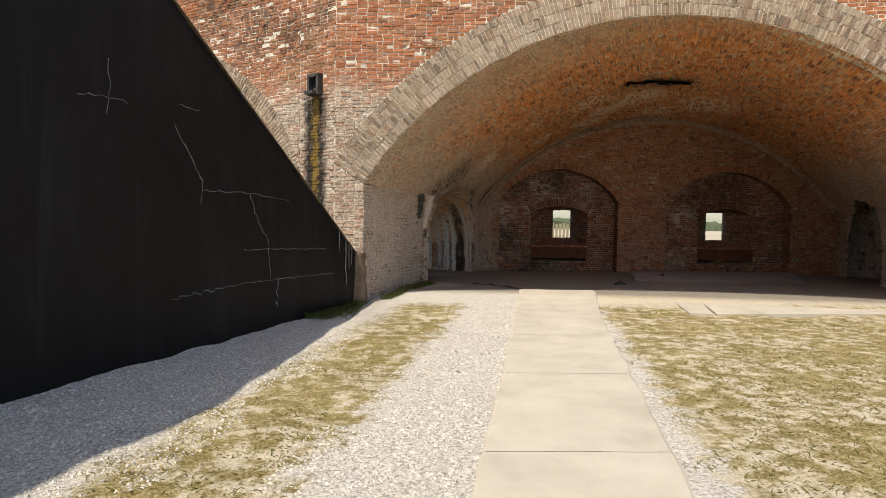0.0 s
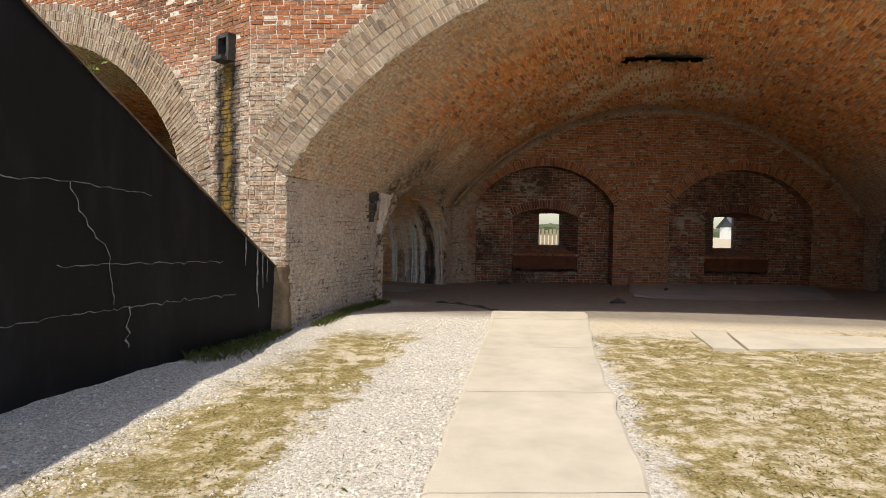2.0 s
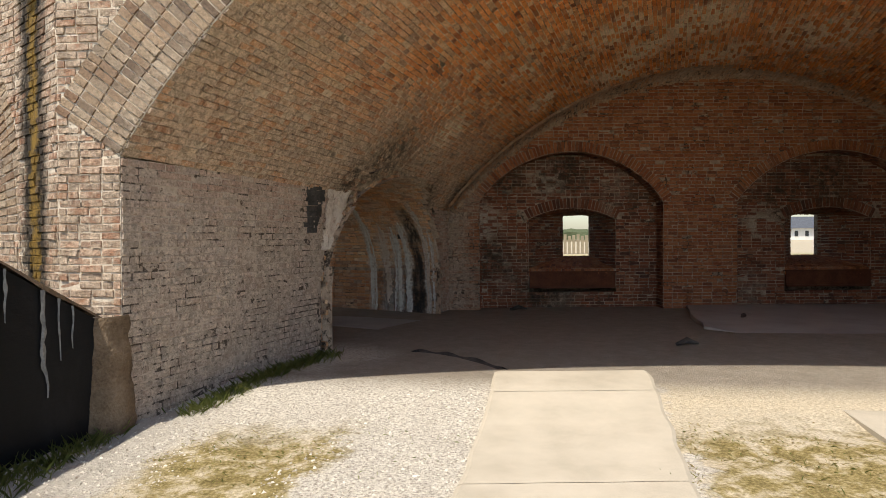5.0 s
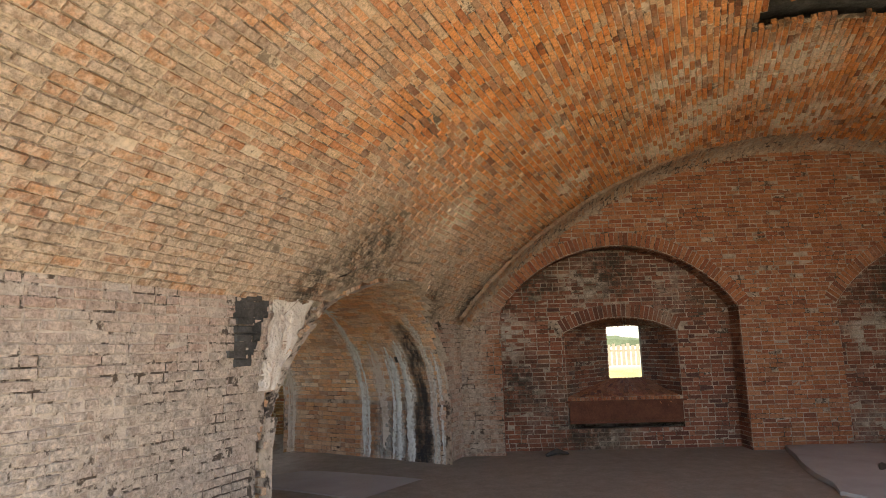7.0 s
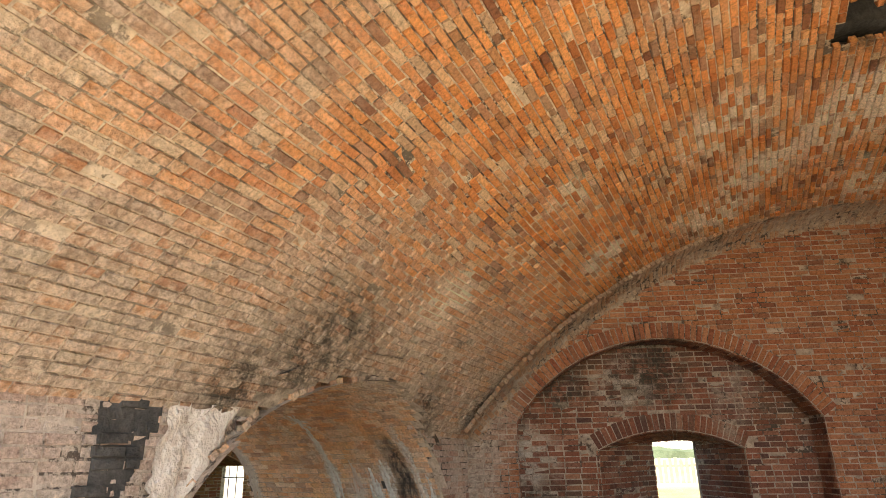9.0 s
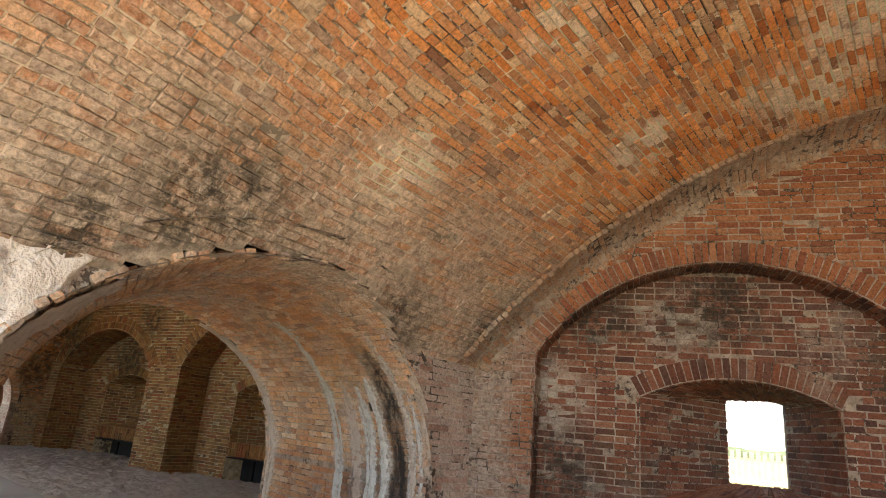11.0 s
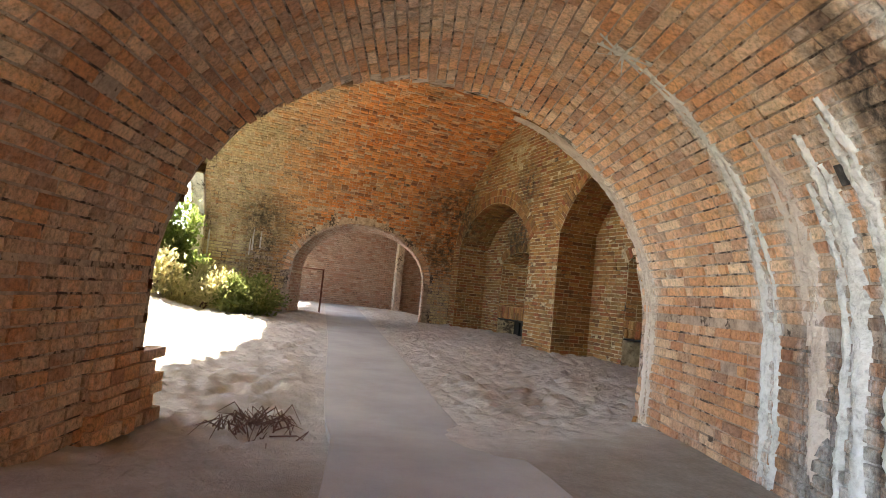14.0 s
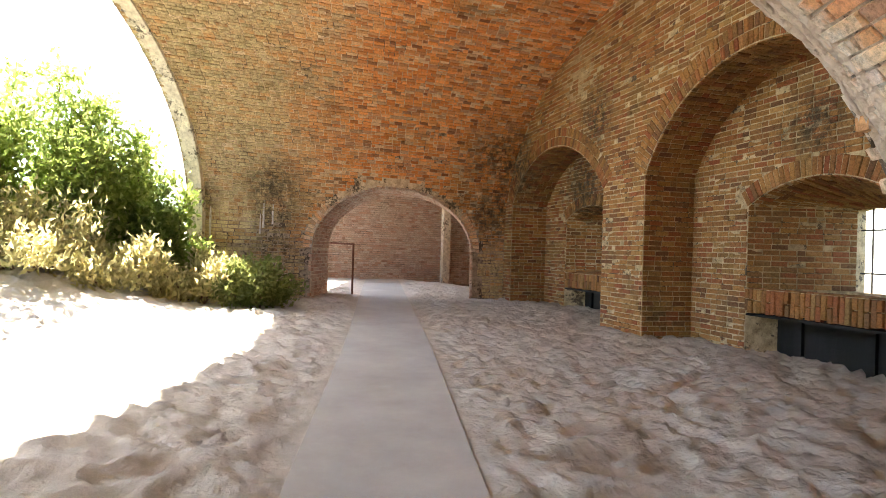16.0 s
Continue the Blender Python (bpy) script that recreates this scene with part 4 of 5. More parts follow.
def embrasure_bay(frame, niche, depth, mouth, sill, window, throat, wall, m_niche, m_ring, mortar, near, count, lintel, rings=(0.17, 0.17), fascia=0.17):
    """A blind arch with its gun embrasure: niche jambs, niche back, flared mouth, brick sill and the window in the scarp."""
    lay(wall, soffit_bricks(frame, niche, depth), m_niche, near, count // 3)
    lay(wall, ring_bricks(frame, niche, rings), m_ring, near, count // 3)
    back = Frame(*(frame.o + frame.n * depth)[:2], *frame.r[:2])
    s0, s1 = niche.c - niche.w, niche.c + niche.w
    body = wall_face(back, s0, s1, -0.2, niche.crown + 0.05, [mouth], mortar, "wall_niche", "dim red brick back of a blind arch with a gun opening", depth=0.3)
    lay(body, wall_bricks(back, s0, s1, -0.05, niche.crown, [mouth], 0.0, lambda p, u, v, L: niche.inside(u, v, 0.05) and not (abs(u - mouth.c) < mouth.w + 0.2 and mouth.spring < v and mouth.inside(u, v, 0.24))), m_niche, near, count // 2)
    lay(body, ring_bricks(back, mouth, [0.23]), m_niche, near, 20)
    # flared sides from the mouth to the throat
    wc, ww, wz0, wz1 = window
    for sgn in (-1, 1):
        a0, a1 = back.at(mouth.c + sgn * mouth.w, 0), back.at(wc + sgn * ww, 0, throat)

        def cheek(u, v, a0=a0, a1=a1, flip=sgn):
            t = u / L if flip < 0 else 1 - u / L
            return lerp(a0, a1, t) + np.array((0, 0, v))
        L = float(np.linalg.norm(a1 - a0))
        g = Geo()
        rows = [[cheek(u, v) for v in (mouth.foot, 1.0, 2.6)] for u in np.linspace(0, L, 4)]
        g.grid(rows)
        part("cheek", g.v, g.f, mortar, body)
        lay(body, courses(cheek, 0, L, sill, wz1 + 0.15), m_niche, near, 12)
    g = Geo()
    nx = 12
    lo = []
    for i in range(nx + 1):
        q = i / nx * 2 - 1
        lo.append([back.at(mouth.c + q * mouth.w, mouth.top(mouth.c + q * mouth.w * 0.995)), back.at(wc + q * ww, wz1 + 0.05 * (1 - q * q), throat)])
    g.grid(lo)
    part("soffit", g.v, g.f, mortar, body)
    lay(body, courses(lambda u, v: lerp(back.at(mouth.c - mouth.w + v, mouth.top(mouth.c - mouth.w * 0.995 + v * 0.995)), back.at(wc - ww + v * ww / mouth.w, wz1 + 0.02, throat), u / throat), 0, throat, 0, 2 * mouth.w), m_niche, near, 10)

    def sill_top(u, v):
        return lerp(back.at(mouth.c - mouth.w + v, sill), back.at(wc - ww + v * ww / mouth.w, wz0, throat), 1 - u / throat)
    g = Geo()
    g.grid([[sill_top(u, v) + np.array((0, 0, -0.02)) for v in (0, 2 * mouth.w)] for u in (0, throat)])
    for s in (0,):
        g.quad(back.at(mouth.c - mouth.w, sill - 0.1), back.at(mouth.c + mouth.w, sill - 0.1), back.at(mouth.c + mouth.w, sill), back.at(mouth.c - mouth.w, sill))
        g.quad(back.at(mouth.c - mouth.w, sill - 0.1), back.at(mouth.c - mouth.w, sill - 0.1, 1.2), back.at(mouth.c + mouth.w, sill - 0.1, 1.2), back.at(mouth.c + mouth.w, sill - 0.1))
        g.quad(back.at(mouth.c - mouth.w, mouth.foot, 1.2), back.at(mouth.c + mouth.w, mouth.foot, 1.2), back.at(mouth.c + mouth.w, sill, 1.2), back.at(mouth.c - mouth.w, sill, 1.2))
    part("window_sill", g.v, g.f, mortar, body)
    lay(body, courses(lambda u, v: back.at(mouth.c - mouth.w + v, sill - u), 0, fascia, 0, 2 * mouth.w, length=fascia, proud=0.03), m_ring, near, 24)
    lay(body, courses(sill_top, 0, throat, 0, 2 * mouth.w, height=0.095), m_ring, near, 30)
    # the scarp wall with the window through it
    out = Frame(*(back.o + back.n * throat)[:2], *frame.r[:2])
    wall_face(out, s0 - 1.1, s1 + 1.1, -0.6, 6.5, [Arch(wc, ww, wz1, wz1 + 0.05, wz0)], mortar, "window_opening", "small bare gun window through the outer wall", "window", depth=0.14)
    if lintel:
        g = Geo()
        c = back.at(mouth.c, (lintel[0] + lintel[1]) / 2, 0.05)
        g.box(c, frame.r * (mouth.w - 0.02), frame.n * 0.09, (0, 0, (lintel[1] - lintel[0]) / 2))
        g.box(back.at(mouth.c, lintel[1] + 0.012, 0.02), frame.r * (mouth.w + 0.04), frame.n * 0.09, (0, 0, 0.012))
        g.box(back.at(mouth.c, lintel[0] + 0.02, -0.05), frame.r * (mouth.w - 0.02), frame.n * 0.02, (0, 0, 0.02))
        ob = thing("iron_lintel", g.v, g.f, M_RUST, "rust-red iron plate under the gun opening's sill", "lintel", group="iron lintels")
        for q in np.linspace(-0.85, 0.85, 7):
            r = Geo()
            r.tube([back.at(mouth.c + q * mouth.w, lintel[1] - 0.06, -0.05), back.at(mouth.c + q * mouth.w, lintel[1] - 0.06, -0.062)], [0.016, 0.012], 8)
            part("rivet", r.v, r.f, M_RUST, ob)
    else:
        # added black plate and bars: the slot's deep shade put into their colour
        g = Geo()
        g.box(back.at(mouth.c, 0.16, 0.42), frame.r * (mouth.w - 0.01), frame.n * 0.03, (0, 0, 0.42))
        for q in (-0.5, 0.45):
            g.box(back.at(mouth.c + q * mouth.w, 0.14, 0.37), frame.r * 0.05, frame.n * 0.025, (0, 0, 0.40))
        g.box(back.at(mouth.c, sill - fascia - 0.02, 0.2), frame.r * (mouth.w - 0.01), frame.n * 0.2, (0, 0, 0.015))
        thing("iron_plate", g.v, g.f, M_TAR, "black plate added in the slot under the sill to stand for its shade", "plate", group="iron plates under the sills")
    return back, out


W1 = V1.fb
N1, N2 = Arch(3.78 - 1.1, 2.0, 2.45, 3.53), Arch(9.55 - 1.1, 2.15, 2.45, 3.55)
top1 = lambda s: (V1.B.top(min(max(s, 0.02), 12.18)) if 0 < s < 12.2 else 2.3) + 0.12
wall_n = wall_face(W1, -1.3, 14.0, -0.2, top1, [N1, N2], MO_DARK, "wall_north", "red brick scarp wall with two blind arches", depth=0.4)
room1 = lambda p, u, v, L: (v < V1.B.top(min(max(u, 0.02), 12.18)) + 0.04 if 0 < u < 12.2 else v < 2.35)
lay(wall_n, wall_bricks(W1, -1.3, 14.0, -0.05, 5.3, [N1, N2], 0.235, lambda p, u, v, L: room1(p, u, v, L) and not in_passage(p, 0.0)), M_PILASTER, (3.5, 20.0, 2.0), 200)
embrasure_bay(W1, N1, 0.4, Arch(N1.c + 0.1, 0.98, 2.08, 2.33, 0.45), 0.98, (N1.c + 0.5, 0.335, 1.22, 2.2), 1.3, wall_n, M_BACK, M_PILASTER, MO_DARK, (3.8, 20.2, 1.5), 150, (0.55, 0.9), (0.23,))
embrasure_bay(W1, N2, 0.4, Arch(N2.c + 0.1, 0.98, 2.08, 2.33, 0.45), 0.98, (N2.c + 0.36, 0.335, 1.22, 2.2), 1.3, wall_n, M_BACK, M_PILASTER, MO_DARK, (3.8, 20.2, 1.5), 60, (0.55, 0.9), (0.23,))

W2 = V2.fb
N3, N4 = Arch(2.45, 2.0, 2.35, 3.35), Arch(7.65, 2.05, 2.45, 3.7)
WW2 = V2.B.w * 2
top2 = lambda s: V2.B.top(min(max(s, 0.02), WW2 - 0.02)) + 0.12
wall_n2 = wall_face(W2, 0.0, WW2, -0.2, top2, [N3, N4], MO_OCHRE, "wall_north_west", "yellowish brick scarp wall with two deep blind arches", depth=0.85)
lay(wall_n2, wall_bricks(W2, 0.0, WW2, -0.05, 5.6, [N3, N4], 0.34, lambda p, u, v, L: v < top2(u) - 0.1), M_OCHRE, (-7.7, 25.0, 1.5), 200)
embrasure_bay(W2, N3, 0.85, Arch(N3.c, 0.98, 2.0, 2.25, -0.15), 0.88, (N3.c, 0.34, 1.0, 2.0), 1.3, wall_n2, M_OCHRE, M_OCHRE, MO_OCHRE, (-7, 25, 1.5), 60, None, (0.17, 0.17), 0.32)
backn, outn = embrasure_bay(W2, N4, 0.85, Arch(N4.c + 0.05, 1.02, 1.95, 2.25, -0.15), 0.88, (N4.c - 0.12, 0.38, 0.82, 1.93), 1.3, wall_n2, M_OCHRE, M_OCHRE, MO_OCHRE, (-6, 25, 1.5), 150, None, (0.17, 0.17), 0.32)

# ---- facades ----
F1 = V1.ff
FA1 = V1.F
RINGS = [0.2, 0.2, 0.2, 0.15]
fac1 = wall_face(F1, -0.6, 24.0, -0.3, 8.5, [FA1], MO_LIGHT, "wall_facade", "courtyard front of orange and whitened brick with a broad arch", depth=0.3)
lay(fac1, wall_bricks(F1, -0.6, 24.0, -0.1, 8.5, [FA1], 0.76), M_FACADE, (-2.2, 12.4, 2.0), 200)
lay(fac1, ring_bricks(F1, FA1, RINGS), M_RING, (-1.0, 12.2, 3.5), 150)
F2 = V2.ff
FA2 = V2.F
FA3 = Arch(-4.2, 2.6, 1.75, 4.4, oval=True)
fac2 = wall_face(F2, -7.5, FA2.w * 2 + 0.6, -0.3, 8.5, [FA3, FA2], MO_LIGHT, "wall_facade_west", "courtyard front over the sandy casemate's arch", depth=0.3)
lay(fac2, wall_bricks(F2, -7.5, FA2.w * 2 + 0.6, -0.1, 8.5, [FA3, FA2], 0.76), M_FACADE, (-4.0, 13.5, 3.0), 80)
lay(fac2, ring_bricks(F2, FA2, RINGS), M_RING, (-4.3, 13.8, 3.5), 80)
pa, pb = F1.at(-0.6, 0)[:2], F2.at(FA2.w * 2 + 0.6, 0)[:2]
FP = Frame(*pb, *(pa - pb))
PW = float(np.linalg.norm(pa - pb))
facp = wall_face(FP, 0.0, PW, -0.3, 8.5, [], MO_DRAIN, "wall_pier_front", "whitened brick pier front with a black and ochre drain streak", depth=0.3)
lay(facp, wall_bricks(FP, 0.0, PW, -0.1, 8.5, []), M_FACADE, (-2.8, 12.6, 2.0), 150)

# scupper in the pier front
g = Geo()
sc = FP.at(PW * 0.5, 4.45, -0.06)
for q in (-0.14, 0.14):
    g.box(sc + FP.r * q, FP.r * 0.03, FP.n * 0.08, (0, 0, 0.2))
g.box(sc + np.array((0, 0, 0.2)), FP.r * 0.17, FP.n * 0.08, (0, 0, 0.03))
g.box(sc + np.array((0, 0, -0.17)) - FP.n * 0.05, FP.r * 0.13, FP.n * 0.14, (0, 0, 0.03))
g.box(sc + FP.n * 0.05, FP.r * 0.12, FP.n * 0.01, (0, 0, 0.2))
thing("drain_spout", g.v, g.f, M_SOOT, "blackened stone drain spout high in the pier", "drain", "structure")

# terreplein over the vaults
g = Geo()
g.prism([tuple(F1.at(24, 0)[:2]), tuple(pa), tuple(pb), tuple(F2.at(-6, 0)[:2]), (-20.5, 25.0), (-22, 33), (-10, 30.0), (0.0, 27.0), (15, 23.5), (26, 21)], 6.45, 7.6)
thing("roof_fill", g.v, g.f, MO_DARK, "earth-filled roof over the vaults", "roof", "structure")
g = Geo()
g.prism([(13.5, 20.2), (15.5, 20.2), (15.5, 9.5), (15.0, 9.5)], -0.2, 6.5)
thing("wall_east_outer", g.v, g.f, MO_DARK, "plain brick wall closing the next casemate", "wall", "structure")

# ---- tarred ramp beside the path ----
RA0, RB0 = np.array((-8.0, -6.04)), np.array((-2.1, 12.2))
RD = (RB0 - RA0) / np.linalg.norm(RB0 - RA0)
RN = np.array((RD[1], -RD[0]))
RL = float(np.linalg.norm(RB0 - RA0))


def ramp_top(l):
    return min(0.95 + 0.6 * l, 7.5)


def on_ramp(l, z, out=0.0):
    p = RB0 - RD * l + RN * out
    return np.array((p[0], p[1], z))


g = Geo()
ls = [0.0, 0.5, 1, 2, 3, 4, 5, 6, 7, 8, 9, 10.9, 12, 15, RL]
rows = []
for l in ls:
    t = ramp_top(l)
    rows.append([on_ramp(l, z, 0.012 * math.sin(l * 3 + z * 2)) for z in np.linspace(-0.3, t, 9)] + [on_ramp(l, t, -0.45), on_ramp(l, t - 0.5, -0.45), on_ramp(l, t - 0.55, -3.6), on_ramp(l, -0.3, -3.6)])
g.grid(rows)
k = len(g.v)
g.v += [tuple(p) for p in rows[0]]
g.f.append(tuple(range(k, k + len(rows[0]))))
ramp = thing("ramp_wall", g.v, g.f, M_TAR, "black tarred concrete ramp wall with a sloping top", "ramp wall")
g = Geo()
g.grid([[on_ramp(l, ramp_top(l) + 0.005 + 0.012 * math.sin(9 * l), 0.03), on_ramp(l, ramp_top(l) + 0.04, 0.02), on_ramp(l, ramp_top(l) + 0.045, -0.25), on_ramp(l, ramp_top(l) + 0.0, -0.44)] for l in np.arange(0.0, 12, 0.12)])
part("coping", g.v, g.f, M_WEATHER, ramp, "crumbling brown concrete edge")
g = Geo()
rows = []
for z in np.linspace(-0.2, 1.0, 30):
    w = 0.15 + 0.07 * (1 - z) + 0.035 * noise.noise((0, 0, z * 5))
    rows.append([on_ramp(-0.10 + q[0] * w, z, 0.03 + q[1] * w * 0.8 + 0.05 * noise.noise((q[0] * 2, q[1] * 2, z * 8))) for q in ((1.3, -0.6), (0.9, 0.5), (0.2, 0.75), (-0.6, 0.6), (-0.9, 0), (-0.8, -0.7))])
g.grid(rows)
part("end_block", g.v, g.f, M_WEATHER, ramp, "eroded concrete stump at the ramp's foot", smooth=True)
CRACKS = [[(5.3, 2.73), (4.98, 2.34), (4.77, 2.08), (4.81, 1.75)], [(4.76, 1.98), (3.7, 2.0), (2.61, 1.93)], [(3.74, 2.0), (3.61, 1.68), (3.29, 1.33), (3.24, 0.99), (3.21, 0.7)],
          [(6.61, 2.8), (6.26, 2.82), (5.92, 2.84)], [(6.23, 3.23), (6.24, 2.82), (6.26, 2.59)], [(5.32, 0.67), (4.63, 0.7), (3.95, 0.73), (1.04, 0.68)], [(3.0, 0.71), (3.03, 0.38), (2.98, 0.25)],
          [(3.87, 1.2), (2.93, 1.19), (1.33, 1.13)], [(5.24, 2.94), (4.78, 2.96)]]
M_CHALK = simple_mat("chalky_crack", [(0.10, 0.10, 0.10), (0.24, 0.24, 0.235), (0.42, 0.41, 0.39)], 9.0, 0.9)
for i, c in enumerate(CRACKS):
    g = Geo()
    pts = []
    for (a, b), (p, q) in zip(c[:-1], c[1:]):
        n = max(3, int(math.hypot(p - a, q - b) / 0.06))
        for t in range(n):
            pts.append((lerp(a, p, t / n) + rng.normal(0, 0.012), lerp(b, q, t / n) + rng.normal(0, 0.012)))
    w = 0.010 if i == 6 else 0.0045
    rows = []
    for (a, b) in pts:
        ww = w * (0.4 + rng.random())
        rows.append([on_ramp(a + ww, b - ww, 0.016), on_ramp(a, b, 0.021), on_ramp(a - ww, b + ww, 0.016)])
    g.grid(rows)
    part("crack", g.v, g.f, M_CHALK, ramp, "white chalky crack")
for l, h, w in ((0.55, 0.85, 0.035), (0.42, 0.5, 0.02), (0.85, 0.4, 0.02), (0.3, 0.35, 0.02)):
    g = Geo()
    t = ramp_top(l)
    g.grid([[on_ramp(l + 0.05 * noise.noise((l * 9, z * 3, 0)) + q * w * (0.35 + 0.9 * abs(noise.noise((l * 5, z * 8, q)))) * min(1, 0.2 + (z - t + h) * 3), z, 0.018 + 0.01 * (1 - abs(q))) for q in (-1, 0, 1)] for z in np.linspace(t, t - h, 26)])
    part("drip_mark", g.v, g.f, M_CHALK, ramp, "pale lime drip")

# ---- concrete path, slabs and inner walk ----
left = [(-1.36, -1.2), (-0.52, 3.3), (0.07, 6.24), (0.81, 10.3), (1.33, 12.9), (1.46, 13.75)]
right = [(-0.02, -1.2), (0.81, 3.3), (1.48, 6.3), (2.38, 10.35), (3.02, 12.9), (3.22, 13.75)]


def edge(pts, y):
    return float(np.interp(y, [p[1] for p in pts], [p[0] for p in pts]))


path_thing = tagged(new("path"), "pale worn concrete path leading into the casemate", "path", "", "structure")
joints = [-1.2, 0.6, 2.4, 4.05, 6.3, 8.6, 10.9, 12.95, 13.75]
for a, b in zip(joints[:-1], joints[1:]):
    g = Geo()
    rows = []
    for y in np.linspace(a + 0.004, b - 0.004, 14):
        xa, xb = edge(left, y) + 0.03 * noise.noise((0, y * 2.2, 0)), edge(right, y) + 0.05 * noise.noise((5, y * 1.7, 0))
        z = 0.035 + 0.12 * float(step_up(0.139 * ((xa + xb) / 2 + 2) + 0.99 * (y - 12.36), 0.2, 1.6))
        rows.append([(xa, y, -0.05), (xa, y, z - 0.012)] + [(lerp(xa, xb, q), y, z + 0.004 * noise.noise((q * 3, y, 1))) for q in np.linspace(0.02, 0.98, 7)] + [(xb, y, z - 0.015), (xb, y, -0.05)])
    g.grid(rows)
    part("slab", g.v, g.f, M_CONC, path_thing)
for name, poly in (("slab", [(4.95, 14.25), (4.2, 10.95), (4.62, 10.9), (5.62, 14.25)]), ("slab", [(5.66, 14.25), (4.68, 10.9), (9.6, 11.3), (10.6, 14.1)])):
    g = Geo()
    g.prism(poly, -0.06, [0.10 if y > 13 else 0.04 for x, y in poly])
    part(name, g.v, g.f, M_CONC, path_thing, "older cracked concrete slab")
g = Geo()
edge_pts = [(6.25, 19.95), (5.95, 19.1), (5.72, 18.5), (5.52, 17.9), (5.42, 17.35), (5.30, 17.0), (5.52, 16.75), (5.75, 16.5)]
g.prism([(x + 0.05 * noise.noise((x * 4, y * 4, 0)), y) for x, y in edge_pts] + [(9.8, 16.0), (11.8, 19.95)], 0.0, [0.2, 0.2, 0.2, 0.19, 0.18, 0.17, 0.14, 0.11, 0.10, 0.2])
part("slab", g.v, g.f, M_CONC2, path_thing, "raised floor slab with a broken edge")
g = Geo()
pts = []
for (ax, ay), (bx, by) in zip(WALK[:-1], WALK[1:]):
    n = max(2, int(math.hypot(bx - ax, by - ay) / 0.25))
    pts += [(lerp(ax, bx, i / n), lerp(ay, by, i / n)) for i in range(n)]
pts = np.array(pts + [WALK[-1]])
for _ in range(12):
    pts[1:-1] = (pts[:-2] + 2 * pts[1:-1] + pts[2:]) / 4
rows = []
for i, p in enumerate(pts):
    if p[0] > 0.35:
        continue
    d = pts[min(i + 1, len(pts) - 1)] - pts[max(i - 1, 0)]
    d /= np.linalg.norm(d)
    nrm = np.array((-d[1], d[0]))
    w = 0.82 - 0.28 * min(1.0, i / 26)
    z = float(np.mean(height([p[0]], [p[1]]))) + 0.014
    rows.append([(*(p + nrm * q), z - (0.06 if abs(q) > w * 0.995 else 0)) for q in (-w - 0.0, -w * 0.99, -w * 0.5, 0, w * 0.5, w * 0.99, w)])
g.grid(rows)
thing("walkway", g.v, g.f, M_CONC2, "smooth grey concrete walkway through the casemates", "walkway", "structure")


# ---- lime crusts in the passage ----
def crust(name, u0, l0, width, z_end, material, label, strands=4, bulge=0.02, seed=0):
    """Lime that ran down the passage's soffit and north jamb at depth u0 from the arc length l0, in several uneven strands."""
    r = np.random.default_rng(seed)
    base = tagged(new(name), label, "lime crust", "lime crusts of the passage")
    for k in range(strands):
        g, rows, prof = Geo(), [], []
        start, end = l0 + r.random() * 0.3 * (k > 0), z_end + (0.9 * r.random() ** 2 if k > 0 else 0.0)
        for l in np.arange(start, PA.length, 0.035):
            s, z, nx, nz = PA.curve(l)
            prof.append((s, z, -nx, -nz))
        for z in np.arange(PA.spring - 0.03, end, -0.035):
            prof.append((PA.w, z, -1.0, 0.0))
        centre = u0 + (width * (r.random() - 0.5) if k else 0.0)
        shift, wl, wr, n = 0.0, 1.0, 1.0, len(prof)
        w0 = width * (0.16 + 0.22 * r.random())
        for i, (s, z, nx, nz) in enumerate(prof):
            t = i / n
            w = w0 * (0.55 + 0.9 * t) * min(1.0, 0.15 + i / 6, 0.1 + (n - i) / 9)
            wl = 0.6 * wl + 0.4 * (0.2 + 1.6 * r.random())
            wr = 0.6 * wr + 0.4 * (0.2 + 1.6 * r.random())
            shift = shift * 0.96 + r.normal(0, 0.006)
            row = []
            for q in np.linspace(-1, 1, 7):
                h = bulge * (1 - q * q) * (0.4 + 0.9 * r.random()) + (0.008 if abs(q) < 0.9 else -0.018)
                row.append(PF.at(s + nx * h, z + nz * h, centre + shift + q * w * (wl if q < 0 else wr)))
            rows.append(row)
        g.grid(rows)
        part("strand", g.v, g.f, material, base, smooth=True)
    return base


A_ = PA.length
crust("lime_streak", 12.84, A_ * 0.66, 0.07, 0.1, M_PLASTER, "lumpy grey-white lime crust along the arch edge", 3, 0.02, 1)
crust("lime_streak", 12.94, A_ * 0.60, 0.07, 0.0, M_PLASTER, "thin pale lime crust along the arch edge", 2, 0.02, 2)
crust("lime_streak", 11.06, A_ * 0.67, 0.11, 0.05, M_LIME, "narrow white lime streak widening downwards", 3, 0.02, 3)
crust("lime_streak", 10.70, A_ * 0.80, 0.22, 0.25, M_PLASTER, "broken grey lime drips on brick", 3, 0.015, 5)
crust("lime_streak", 10.42, A_ * 0.82, 0.16, 0.0, M_LIME, "thick white lime curtain down the pier", 3, 0.03, 6)
crust("lime_streak", 10.17, A_ * 0.80, 0.12, 0.0, M_LIME, "thick white lime curtain beside a black streak", 3, 0.03, 7)
crust("lime_streak", 9.70, A_ * 0.80, 0.08, 0.05, M_PLASTER, "thin tan lime streak", 2, 0.02, 10)
crust("lime_streak", 9.55, A_ * 0.84, 0.05, 0.3, M_LIME, "thin white lime streak", 2, 0.015, 11)
